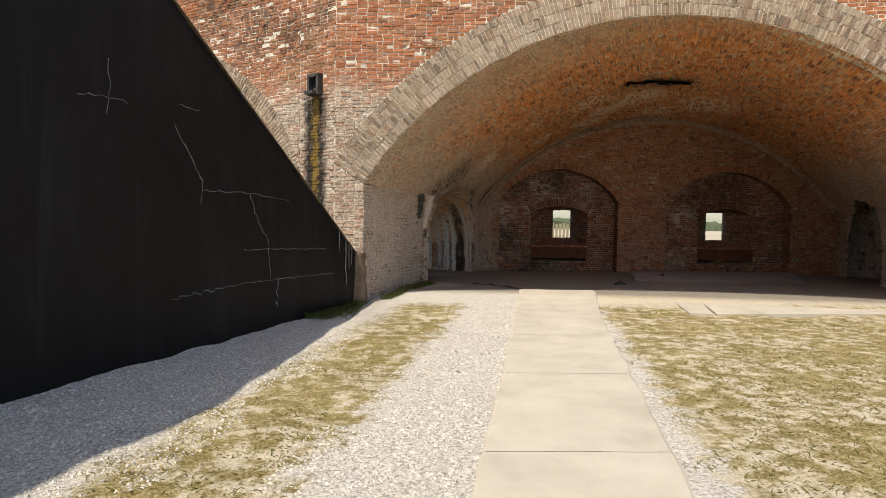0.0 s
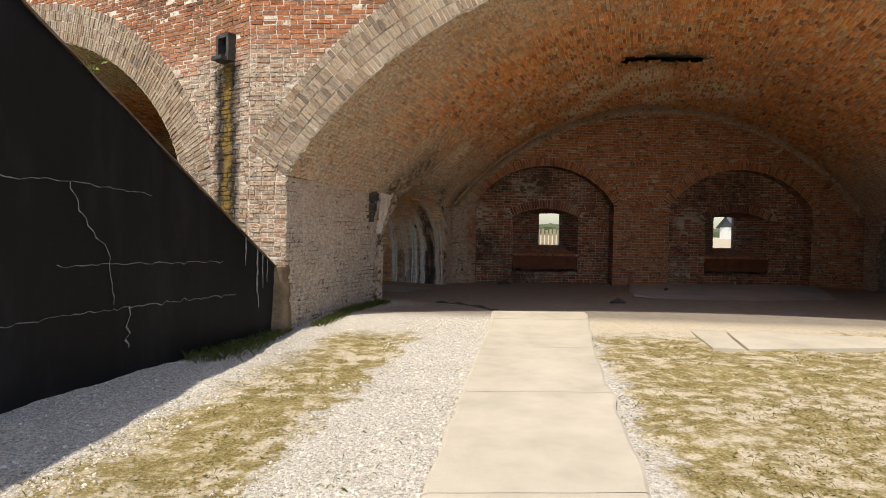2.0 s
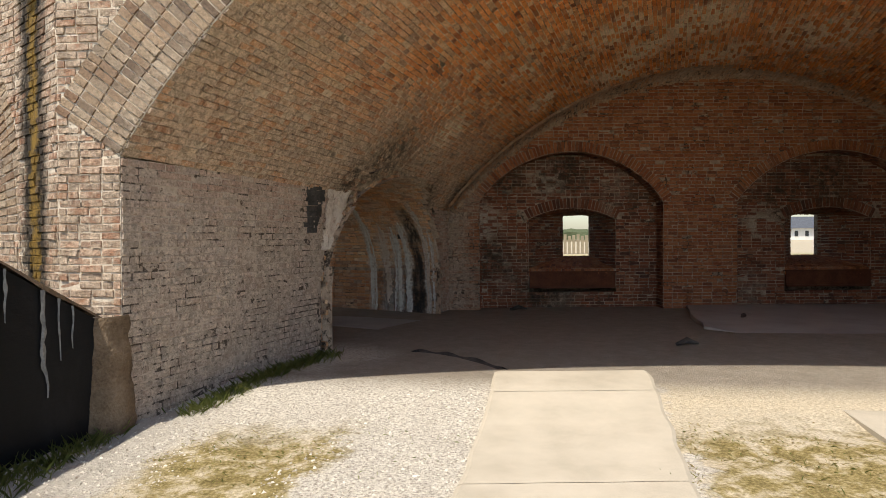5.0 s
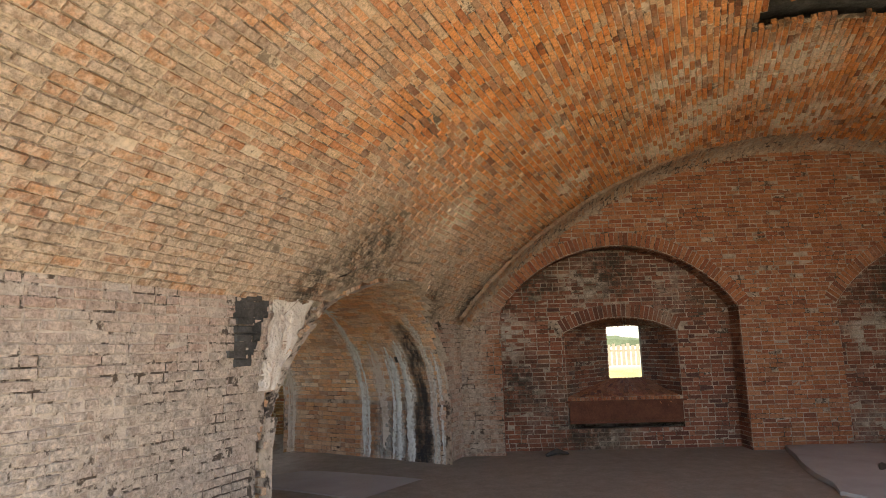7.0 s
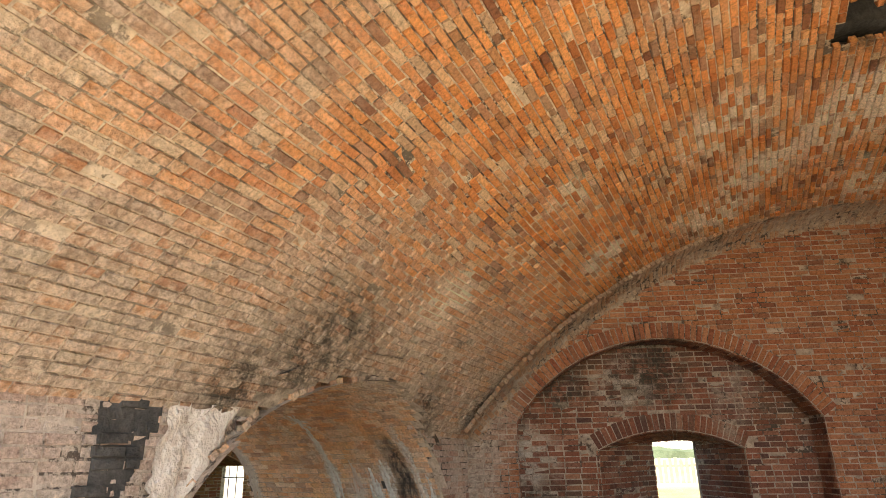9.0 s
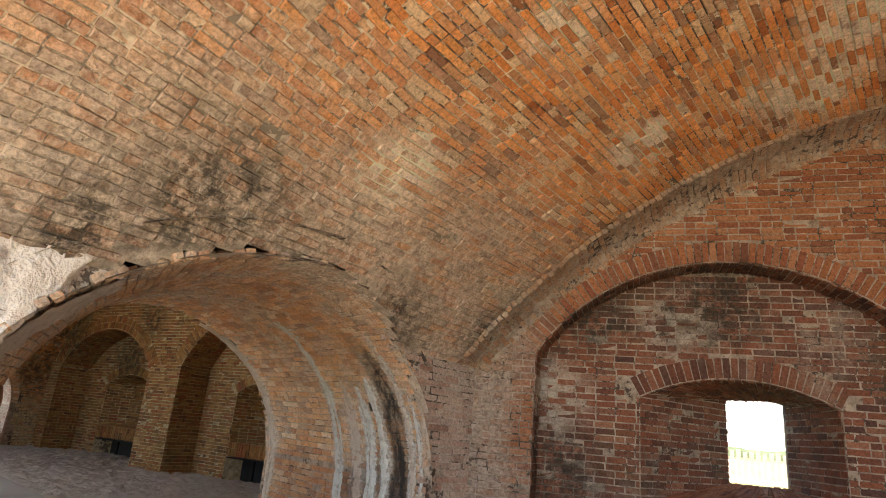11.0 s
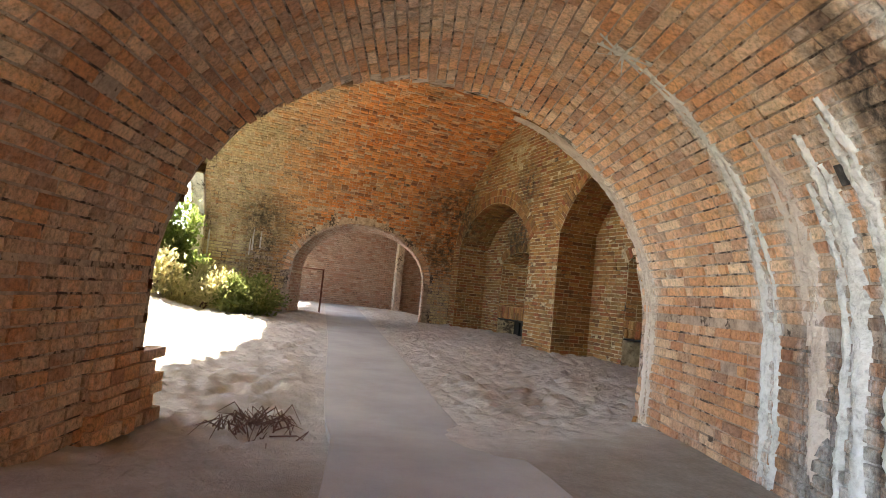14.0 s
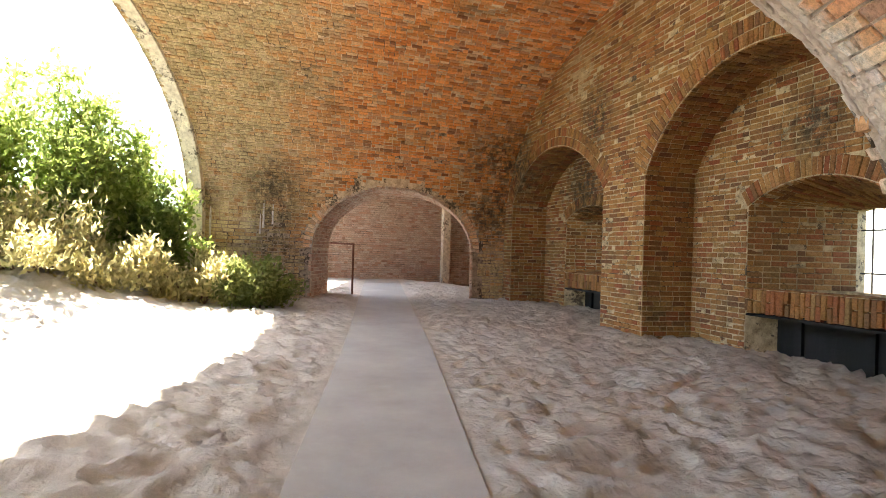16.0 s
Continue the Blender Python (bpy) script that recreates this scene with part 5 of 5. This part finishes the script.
# star of lime at the head of the narrow streak, and the weep hole
g = Geo()
r = np.random.default_rng(14)
cl = A_ * 0.665
for i in range(9):
    a, ln = i / 9 * 6.28 + r.normal(0, 0.2), 0.08 + 0.16 * r.random()
    rows = []
    for t in np.linspace(0, 1, 6):
        s_, z_, nx, nz = PA.curve(cl + ln * t * math.sin(a))
        w = 0.05 * (1 - t) + 0.006
        rows.append([PF.at(s_ - nx * h, z_ - nz * h, 11.06 + ln * t * math.cos(a) + q * w * abs(math.sin(a)) + 0.0) + np.array((0, 0, q * w * abs(math.cos(a)) * 0.5)) for q, h in ((-1, 0.0), (0, 0.024), (1, 0.0))])
    g.grid(rows)
thing("lime_star", g.v, g.f, M_LIME, "pale star of lime crust at the head of a streak", "lime crust", smooth=True, group="lime crusts of the passage")
s_, z_, nx, nz = PA.curve(A_ * 0.865)
g = Geo()
g.box(PF.at(s_ - nx * 0.005, z_ - nz * 0.005, 10.24), PF.n * 0.055, PF.r * nz * 0.05 + np.array((0, 0, -nx * 0.05)), PF.r * nx * 0.014 + np.array((0, 0, nz * 0.014)))
thing("weep_hole", g.v, g.f, M_SOOT, "small square black weep hole above the lime curtain", "hole", "structure")

# broken plaster at the mouth of the passage
g = Geo()
rows = []
r = np.random.default_rng(21)
for z in np.linspace(2.32, 1.25, 22):
    a = 0.42 * math.sin(math.pi * min(1.0, (2.45 - z) / 0.9)) ** 0.5
    s = -PA.w
    zz = z
    if z > PA.spring:
        d = math.sqrt(max(0.0, PA.R ** 2 - (z - PA.zc) ** 2))
        s = -min(d, PA.w)
    e0 = 8.9 + (z - 1.2) * 0.12 + r.normal(0, 0.03)
    rows.append([PF.at(s + 0.03 + 0.03 * r.random(), zz, lerp(e0 - 0.15, e0 + a + r.normal(0, 0.03), q)) for q in np.linspace(0, 1, 8)])
g.grid(rows)
thing("plaster_patch", g.v, g.f, M_PLASTER, "chalky pale plaster patch on the broken pier edge", "plaster")
EP, EQ = V1.fl, V1.bl
ED = (EQ - EP) / np.linalg.norm(EQ - EP)
EN = np.array((ED[1], -ED[0]))


def on_pier(s, z, out):
    p = EP + ED * s + EN * out
    return np.array((p[0], p[1], z))


def in_black_patch(s, z, grow=0.0):
    """Inside the black patch on the pier's side."""
    t = (2.80 - z) / 1.06
    if t < -grow or t > 1 + grow:
        return False
    wob = 0.07 * noise.noise((s * 3, z * 5, 2.0))
    return 2.86 + 0.05 * t + wob - grow < s < 3.5 - 0.42 * t + wob + grow


# black sheet and uneven black bricks laid on the pier's face
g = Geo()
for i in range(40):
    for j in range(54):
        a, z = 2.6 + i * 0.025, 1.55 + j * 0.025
        if in_black_patch(a, z, 0.01):
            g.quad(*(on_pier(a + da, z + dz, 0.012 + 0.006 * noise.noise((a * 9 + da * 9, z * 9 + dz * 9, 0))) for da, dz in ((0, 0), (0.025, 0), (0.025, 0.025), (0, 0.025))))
rot = thing("rotted_hollow", g.v, g.f, M_SOOT, "patch of uneven black brick near the pier's broken edge", "damage")
lay(rot, courses(lambda u, v: on_pier(u, v, 0.0), 2.7, 3.7, 1.6, 2.9, lambda p, u, v, L: in_black_patch(u, v) and rng.random() > 0.18, proud=0.026, rough=0.014), M_SOOT, (-0.6, 15.1, 2.2), 60)
# plaster tongue, its colour brightened for the sun bounced onto it
g = Geo()
r = np.random.default_rng(77)
rows = []
for z in np.linspace(2.60, 1.52, 30):
    t = (2.60 - z) / 1.08
    a, e = 3.46 - 0.26 * t + r.normal(0, 0.012), lerp(4.16, 3.52, t ** 0.9) + r.normal(0, 0.022)
    front = [on_pier(lerp(a, e, q), z, 0.035 + 0.024 * noise.noise((q * 4, z * 7, 5)) - (0.02 if noise.noise((q * 2.5 + z * 2, z * 4.0, 1)) > 0.32 else 0.0)) for q in np.linspace(0, 1, 18)]
    rows.append(front + [on_pier(e - 0.02, z, -0.12 + r.normal(0, 0.02)), on_pier(a, z, -0.12)])
g.grid(rows)
thing("plaster_patch", g.v, g.f, M_SUNLIT_PLASTER, "ragged tongue of plaster on the pier's broken edge, coloured bright as if sunlit", "plaster", smooth=True)


def plinth(u0, u1, top, out, seed, label):
    """Broken rubble foot left standing along the passage's south jamb."""
    r = np.random.default_rng(seed)
    base = tagged(new("wall_stub"), label, "masonry", "broken feet of the passage wall")
    z = -0.02
    k = 0
    while z < top:
        h, u = 0.07 + 0.03 * r.random(), u0 + 0.05 * r.random()
        while u < u1 - 0.05:
            L = 0.12 + 0.12 * r.random()
            o = out * (1 - 0.5 * z / top) * (0.75 + 0.4 * r.random())
            g = Geo()
            g.box(PF.at(-PA.w + o / 2 - 0.03, z + h / 2, u + L / 2), PF.n * (L / 2 - 0.006), PF.r * (o / 2 + 0.03), (r.normal(0, 0.006), 0, h / 2 - 0.005))
            part("brick", g.v, g.f, M_PASS, base)
            u += L
        z += h
    return base


plinth(11.1, 11.95, 0.45, 0.08, 5, "broken brick foot at the passage's sandy end")
plinth(9.0, 9.4, 0.40, 0.12, 6, "broken brick stub at the foot of the pier's edge")

# white drips in the stain of the cross wall
WEST = Frame(-13.6, 19.65, 0.95, 6.8)
drips = tagged(new("lime_drips"), "short white lime drips in a black stain", "lime crust")
for s_, z1, z0, w in ((1.42, 2.32, 1.62, 0.035), (1.60, 2.28, 1.70, 0.03), (1.36, 1.9, 1.5, 0.02), (0.42, 2.0, 1.4, 0.03)):
    g = Geo()
    g.grid([[WEST.at(s_ + q * w * (0.5 + 0.5 * abs(noise.noise((z * 6, s_, q)))) * min(1, 8 * (z1 - z) + 0.3), z, -0.035 - 0.012 * (1 - abs(q)) + 0.02 * abs(q)) for q in (-1, 0, 1)] for z in np.linspace(z1, z0, 14)])
    part("drip", g.v, g.f, M_LIME, drips, smooth=True)

# iron stub in the crown of the sandy casemate
g = Geo()
g.tube([(-9.15, 20.9, 5.55), (-9.15, 20.9, 5.1), (-9.13, 20.92, 5.02)], [0.13, 0.11, 0.06], 9)
g.tube([(-9.02, 20.98, 5.55), (-9.0, 21.0, 5.16)], [0.07, 0.05], 7)
thing("vent_stub", g.v, g.f, M_SOOT, "short blackened pipe stub hanging from the vault's crown", "pipe", smooth=True)

# rounded rib where the vault meets the scarp wall
def rib_point(l, q):
    s_, z_, nx, nz = V1.B.curve(l)
    a = q * math.pi / 2
    h, d = 0.22 * (1 - math.cos(a)) - 0.02, 0.50 * (1 - math.sin(a)) - 0.01
    return V1.fb.at(s_ - nx * h, z_ - nz * h, -d)


g = Geo()
g.grid([[rib_point(l, q) for q in np.linspace(0, 1, 7)] for l in np.linspace(0.05, V1.B.length - 0.05, 120)])
M_RIB = brick_mat("rib_brick", [(0.38, 0.20, 0.11), (0.46, 0.27, 0.16), (0.28, 0.14, 0.085), (0.48, 0.33, 0.22), (0.44, 0.19, 0.085)], (0.52, 0.42, 0.32), 0.54, 0.86, None, 0.5, 0.1)
rib = thing("wall_rib", g.v, g.f, MO_DARK, "rounded lime-washed brick rib between vault and scarp wall", "rib", "structure")
lay(rib, courses(lambda u, v: rib_point(v, u / 0.58), 0.0, 0.58, 0.05, V1.B.length - 0.05, lambda p, u, v, L: not in_passage(p, 0.03)), M_RIB, (3.0, 19.8, 4.0), 150)

# ---- plants ----
def leaves(name, centre, radius, h, count, size, material, label, category, seed, stems=9, spiky=0.0):
    """A shrub: bent stems and many single leaves in uneven clumps."""
    r = np.random.default_rng(seed)
    base = tagged(new(name), label, category, "shrubs in the courtyard")
    cx, cy = centre
    z0 = float(np.mean(height([cx], [cy])))
    tips = []
    for i in range(stems):
        a, q = r.random() * 6.28, math.sqrt(r.random())
        end = np.array((cx + radius * q * math.cos(a), cy + radius * q * math.sin(a), z0 + h * (0.45 + 0.55 * r.random()) * (1.15 - 0.55 * q)))
        st = np.array((cx + 0.3 * radius * q * math.cos(a), cy + 0.3 * radius * q * math.sin(a), z0 - 0.05))
        mid = lerp(st, end, 0.5) + r.normal(0, 0.1 * radius, 3)
        g = Geo()
        g.tube([st, mid, end], [0.03, 0.02, 0.006], 5)
        part("stem", g.v, g.f, M_TWIG, base)
        for t in np.linspace(0.35, 1.0, 5):
            tips.append(lerp(lerp(st, mid, t), lerp(mid, end, t), t))
    tips = np.array(tips)
    k = r.integers(0, len(tips), count)
    p = tips[k] + r.normal(0, 1, (count, 3)) * np.array((0.24, 0.24, 0.2)) * radius * 0.6
    p[:, 2] = np.maximum(p[:, 2], z0 + 0.03)
    d = r.normal(0, 1, (count, 3)) + np.array((0, 0, 0.7 + spiky))
    d /= np.linalg.norm(d, axis=1)[:, None]
    w = np.cross(d, r.normal(0, 1, (count, 3)))
    w /= np.linalg.norm(w, axis=1)[:, None]
    L = size * (0.6 + 0.8 * r.random((count, 1)))
    bend = np.cross(d, w) * L * 0.18
    v = np.stack((p, p + d * L * 0.5 + w * L * (0.28 - 0.2 * spiky) + bend, p + d * L, p + d * L * 0.5 - w * L * (0.28 - 0.2 * spiky) + bend), 1).reshape(-1, 3)
    f = np.arange(count * 4).reshape(-1, 4)
    part("foliage", v, f.tolist(), material, base, "", kind="stuff")
    return base


M_DUNE = leaf_mat("dune_leaf", (0.20, 0.20, 0.08), (0.36, 0.33, 0.15), (0.48, 0.43, 0.24))
leaves("shrub", (-13.3, 16.1), 1.6, 5.0, 15000, 0.12, M_LEAF, "dense sunlit green shrub on a sand bank", "shrub", 1, 16)
leaves("shrub", (-13.0, 17.4), 1.25, 3.7, 13000, 0.11, M_LEAF, "tall green shrub beside the casemate's arch", "shrub", 2, 14)
leaves("shrub", (-11.2, 15.0), 1.5, 4.9, 9000, 0.12, M_LEAF, "tall sunlit green shrub in the courtyard", "shrub", 3, 12)
leaves("shrub", (-12.9, 18.4), 1.05, 2.8, 11000, 0.10, M_LEAF, "low bright green shrub on sunlit sand", "shrub", 4, 12)
leaves("shrub", (-13.0, 19.2), 0.8, 2.1, 7000, 0.10, M_LEAF, "green shrub under the arch's springing", "shrub", 8, 10)
leaves("shrub", (-11.8, 17.3), 1.2, 1.1, 5200, 0.14, M_DUNE, "straw-coloured dune grass and weeds", "dune grass", 5, 10, 0.6)
leaves("shrub", (-11.9, 18.6), 1.0, 1.05, 5000, 0.14, M_DUNE, "straw-coloured dune grass under the shrubs", "dune grass", 15, 10, 0.6)
leaves("shrub", (-12.2, 19.6), 0.8, 0.95, 3600, 0.12, M_DUNE, "pale dune grass at the edge of the shade", "dune grass", 16, 8, 0.5)
leaves("shrub", (-11.95, 20.65), 0.75, 1.2, 5200, 0.09, M_WEED, "small dark green bush at the wall's foot", "shrub", 6, 12)
leaves("shrub", (-7.6, 14.6), 1.2, 4.4, 6000, 0.13, M_LEAF, "dark green shrub growing behind the ramp", "shrub", 7)
leaves("shrub", (-5.7, 13.9), 0.85, 4.5, 6500, 0.11, M_LEAF, "tall dark green shrub at the ramp's end", "shrub", 12, 12)
leaves("shrub", (-9.2, 15.6), 1.1, 1.1, 1800, 0.14, M_STRAW, "dry dune grass on the sand bank", "dune grass", 9, 8, 0.6)


def blades(name, xs, ys, length, lean, material, label, seed):
    """Grass: one narrow bent blade for each point given."""
    r = np.random.default_rng(seed)
    n = len(xs)
    z = height(xs, ys)
    p = np.stack((xs, ys, z - 0.004), 1)
    a = r.random(n) * 6.28
    out = np.stack((np.cos(a), np.sin(a), np.zeros(n)), 1)
    L = (length * (0.5 + r.random(n)))[:, None]
    t = (lean * (0.6 + 0.8 * r.random(n)))[:, None]
    up = np.array((0, 0, 1.0))
    side = np.stack((-np.sin(a), np.cos(a), np.zeros(n)), 1) * 0.0032 * (0.7 + 0.6 * r.random((n, 1)))
    mid = p + out * L * 0.45 * np.sin(t) + up * L * 0.5 * np.cos(t)
    tip = p + out * L * np.sin(t * 1.15) + up * L * 0.9 * np.cos(np.minimum(t * 1.2, 1.5))
    v = np.stack((p - side, p + side, mid + side * 0.8, tip, mid - side * 0.8), 1).reshape(-1, 3)
    f = (np.arange(n)[:, None] * 5 + np.array((0, 1, 2, 3, 4))).tolist()
    return thing(name, v, f, material, label, "grass", "stuff")


def lawn_points(n, seed):
    r = np.random.default_rng(seed)
    x, y = r.uniform(-5, 9, n), r.uniform(0.6, 12.2, n)
    d = (x + 0.52) * 0.982 - (y - 3.3) * 0.19 + (value_noise(x, y, 0.35, 12) - 0.5) * 0.7
    ok = ((d > -2.35) & (d < -1.05)) | (d > 1.5)
    patch = value_noise(x, y, 0.28, 13) * 0.6 + value_noise(x, y, 0.9, 14) * 0.5
    ok &= patch > 0.48
    slab = (y > 10.8) & (x > 4.1)
    ok &= ~slab & ((x + 4.3) > (y - 5.4) * 0.3235 + 0.1)
    near = np.exp(-np.maximum(0, y - 4.5) / 6.0)
    ok &= r.random(n) < 0.35 + 0.65 * near
    return x[ok], y[ok]


xs, ys = lawn_points(150000, 3)
blades("lawn_grass", xs, ys, 0.038, 1.2, M_STRAW, "short dry yellow lawn grass in sparse tufts", 4)
xs, ys = lawn_points(26000, 5)
blades("lawn_weeds", xs, ys, 0.04, 0.9, M_WEED, "scattered small green weeds in the dry lawn", 6)
r = np.random.default_rng(9)
n = 1900
t = r.random(n)
bx = np.where(r.random(n) < 0.55, -4.3 + 0.3235 * 4.6 + (0.3235 * 2.4) * t + 0.05 + np.abs(r.normal(0, 0.28, n)), -1.75 + 1.0 * t + 0.10 + np.abs(r.normal(0, 0.12, n)))
by = np.where(bx < -1.9, 10.0 + 2.3 * t, 12.6 + 2.4 * t)
blades("foot_grass", bx, by, 0.13, 0.6, M_WEED, "green weeds along the foot of the wall", 10)
n = 900
bx, by = r.uniform(-0.6, 1.2, n), r.uniform(2.0, 12.8, n)
k = (bx + 0.52) * 0.982 - (by - 3.3) * 0.19
sel = (k > -1.0) & (k < -0.02) & (value_noise(bx, by, 0.3, 15) > 0.55)
blades("gravel_weeds", bx[sel], by[sel], 0.05, 1.0, M_WEED, "tiny weeds between gravel and path", 11)


# ---- gravel ----
def gravel(name, n, lo, hi, seed, label):
    r = np.random.default_rng(seed)
    x, y = r.uniform(-5.2, 1.6, n), r.uniform(0.8, 13.2, n)
    d = (x + 0.52) * 0.982 - (y - 3.3) * 0.19 + (value_noise(x, y, 0.4, 17) - 0.5) * 0.5
    ok = (d > lo) & (d < hi) & ((x + 4.3) > (y - 5.4) * 0.3235 + 0.02)
    ok &= r.random(n) < np.exp(-np.maximum(0, y - 4) / 5.0) + 0.12
    x, y = x[ok], y[ok]
    m = len(x)
    s = 0.008 + 0.011 * r.random(m) ** 2
    u = np.array(((1, 0, 0), (-0.5, 0.87, 0), (-0.5, -0.87, 0), (0.3, 0.2, 0.75), (-0.3, -0.1, 0.65)))
    a = r.random(m) * 6.28
    rot = np.stack((np.stack((np.cos(a), -np.sin(a), 0 * a), 1), np.stack((np.sin(a), np.cos(a), 0 * a), 1), np.stack((0 * a, 0 * a, 1 + 0 * a), 1)), 1)
    v = np.einsum("mij,kj->mki", rot, u) * (s[:, None, None] * (0.8 + 0.5 * r.random((m, 1, 3)))) + np.stack((x, y, height(x, y) - 0.002), 1)[:, None, :]
    faces = np.array(((0, 1, 3), (1, 4, 3), (1, 2, 4), (2, 0, 4), (0, 3, 4)))
    f = (np.arange(m)[:, None, None] * 5 + faces).reshape(-1, 3).tolist()
    return thing(name, v.reshape(-1, 3), f, M_STONE, label, "gravel", "stuff")


def stone_mat():
    n = Nodes("gravel_stone", 0.9)
    n.colour(n.ramp(n.pick(), [(0.0, (0.32, 0.285, 0.24)), (0.5, (0.58, 0.535, 0.465)), (1.0, (0.78, 0.73, 0.65))]))
    return n.mat


M_STONE = stone_mat()
gravel("ramp_gravel", 90000, -9.0, -2.1, 31, "crushed white stone along the ramp's foot")
gravel("path_gravel", 80000, -1.15, 0.08, 32, "crushed white stone beside the path")

# ---- small things ----
tw = tagged(new("twig_heap"), "dark heap of dead twigs and dry leaves on sand", "twigs")
r = np.random.default_rng(51)
c = np.array((-2.75, 18.05))
for i in range(80):
    a, L = r.random() * 6.28, 0.06 + 0.36 * r.random() ** 3
    p = c + r.normal(0, 0.13, 2)
    z = float(np.mean(height([p[0]], [p[1]]))) + 0.012
    q = p + L * np.array((math.cos(a), math.sin(a)))
    g = Geo()
    g.tube([(*p, z), (*(lerp(p, q, 0.5) + r.normal(0, 0.03, 2)), z + 0.03 + 0.05 * r.random()), (*q, float(np.mean(height([q[0]], [q[1]]))) + 0.01)], [0.006, 0.004, 0.002], 4)
    part("twig", g.v, g.f, M_TWIG, tw)

post = tagged(new("handrail_post"), "slim rusty iron post with a short rail", "post")
g = Geo()
g.tube([(-14.2, 23.3, 0.05), (-14.2, 23.3, 1.38)], [0.025, 0.025], 8)
part("pole", g.v, g.f, M_RUST, post)
g = Geo()
g.tube([(-14.2, 23.3, 1.36), (-15.6, 22.3, 1.40)], [0.022, 0.022], 8)
part("rail", g.v, g.f, M_RUST, post)

bars = tagged(new("window_grille"), "black iron grille in the gun window", "grille")
wc = N4.c - 0.12
for q in (-0.22, 0.0, 0.22):
    g = Geo()
    g.tube([outn.at(wc + q, 0.8, 0.07), outn.at(wc + q, 1.97, 0.07)], [0.012, 0.012], 6)
    part("bar", g.v, g.f, M_IRON, bars)
for z in (1.12, 1.68):
    g = Geo()
    g.tube([outn.at(wc - 0.39, z, 0.07), outn.at(wc + 0.39, z, 0.07)], [0.011, 0.011], 6)
    part("bar", g.v, g.f, M_IRON, bars)

for x, y, L, a, label in ((6.6, 18.2, 0.4, 0.9, "charred piece of timber lying on the casemate's floor"), (2.6, 19.9, 0.4, 0.3, "dark lump of rubble by the wall"), (4.4, 15.5, 0.35, 0.2, "broken dark edge of concrete")):
    g = Geo()
    d = np.array((math.cos(a), math.sin(a), 0))
    z = 0.14
    g.tube([np.array((x, y, z)) - d * L / 2, np.array((x, y, z + 0.05)), np.array((x, y, z)) + d * L / 2], [0.025, 0.05, 0.015], 7)
    thing("rubble", g.v, g.f, M_SOOT, label, "rubble", smooth=True)
g = Geo()
rows = []
for t in np.linspace(0, 1, 24):
    x, y = lerp(0.55, 1.62, t), 15.15 - 0.15 * t - 1.0 * t * t
    rows.append([(x - 0.10, y + 0.02, 0.115), (x - 0.03, y, 0.15 + 0.015 * math.sin(t * 19)), (x + 0.06, y - 0.02, 0.10)])
g.grid(rows)
thing("kerb_stub", g.v, g.f, M_SOOT, "broken curved concrete edge in the floor", "kerb", smooth=True)

# ---- beyond the gun windows ----
g = Geo()
rows = []
for x in np.linspace(-80, 320, 160):
    h = 3.2 + 2.2 * noise.noise((x * 0.05, 0, 0)) + 1.5 * noise.noise((x * 0.3, 3, 0))
    rows.append([(x, 300 + 6 * noise.noise((x * 0.1, 1, 1)), 1.0), (x, 301, 2.2 + h * 0.6), (x, 304, 2.2 + h)])
g.grid(rows)
thing("backdrop_trees", g.v, g.f, simple_mat("far_trees", [(0.05, 0.07, 0.035), (0.09, 0.11, 0.06), (0.14, 0.15, 0.09)], 0.3, 0.9, 2.0), "distant low line of trees", "trees", "structure")
house = tagged(new("house"), "white house with a dark pitched roof, far across the flat", "house")
g = Geo()
g.prism([(79, 148), (94, 148), (94, 156), (79, 156)], 0.8, 3.9)
part("wall", g.v, g.f, simple_mat("white_siding", [(0.6, 0.6, 0.6), (0.75, 0.75, 0.74), (0.8, 0.8, 0.8)], 1.0), house)
g = Geo()
for s in (-1, 1):
    g.quad((78.2, 152 + s * 4.8, 3.7), (94.8, 152 + s * 4.8, 3.7), (94.8, 152, 6.6), (78.2, 152, 6.6))
for x in (79.0, 94.0):
    g.v += [(x, 147.9, 3.9), (x, 156.1, 3.9), (x, 152, 6.5)]
    k = len(g.v)
    g.f.append((k - 3, k - 2, k - 1))
part("roof", g.v, g.f, simple_mat("slate_roof", [(0.06, 0.07, 0.09), (0.10, 0.11, 0.13), (0.13, 0.14, 0.17)], 2.0), house)
M_GLASSDARK = simple_mat("dark_window", [(0.03, 0.035, 0.04), (0.05, 0.055, 0.06), (0.07, 0.075, 0.08)], 2.0, 0.2)
for x in (80.5, 83.0, 85.5, 88.0, 90.5):
    g = Geo()
    g.box((x + 0.4, 147.96, 2.5), (0.4, 0, 0), (0, 0.05, 0), (0, 0, 0.65))
    part("window", g.v, g.f, M_GLASSDARK, house)
fence = tagged(new("fence"), "weathered grey picket fence on the sand flat", "fence")
M_GREY = simple_mat("grey_timber", [(0.24, 0.20, 0.14), (0.34, 0.29, 0.21), (0.42, 0.36, 0.27)], 3.0)
for i in range(60):
    g = Geo()
    g.box((2 + i * 0.28, 46.0, 0.65 + 0.55), (0.09, 0, 0), (0, 0.02, 0), (0, 0, 0.62 + 0.05 * (i % 3)))
    part("picket", g.v, g.f, M_GREY, fence)
g = Geo()
g.box((10.3, 46.06, 1.5), (8.6, 0, 0), (0, 0.03, 0), (0, 0, 0.06))
part("rail", g.v, g.f, M_GREY, fence)
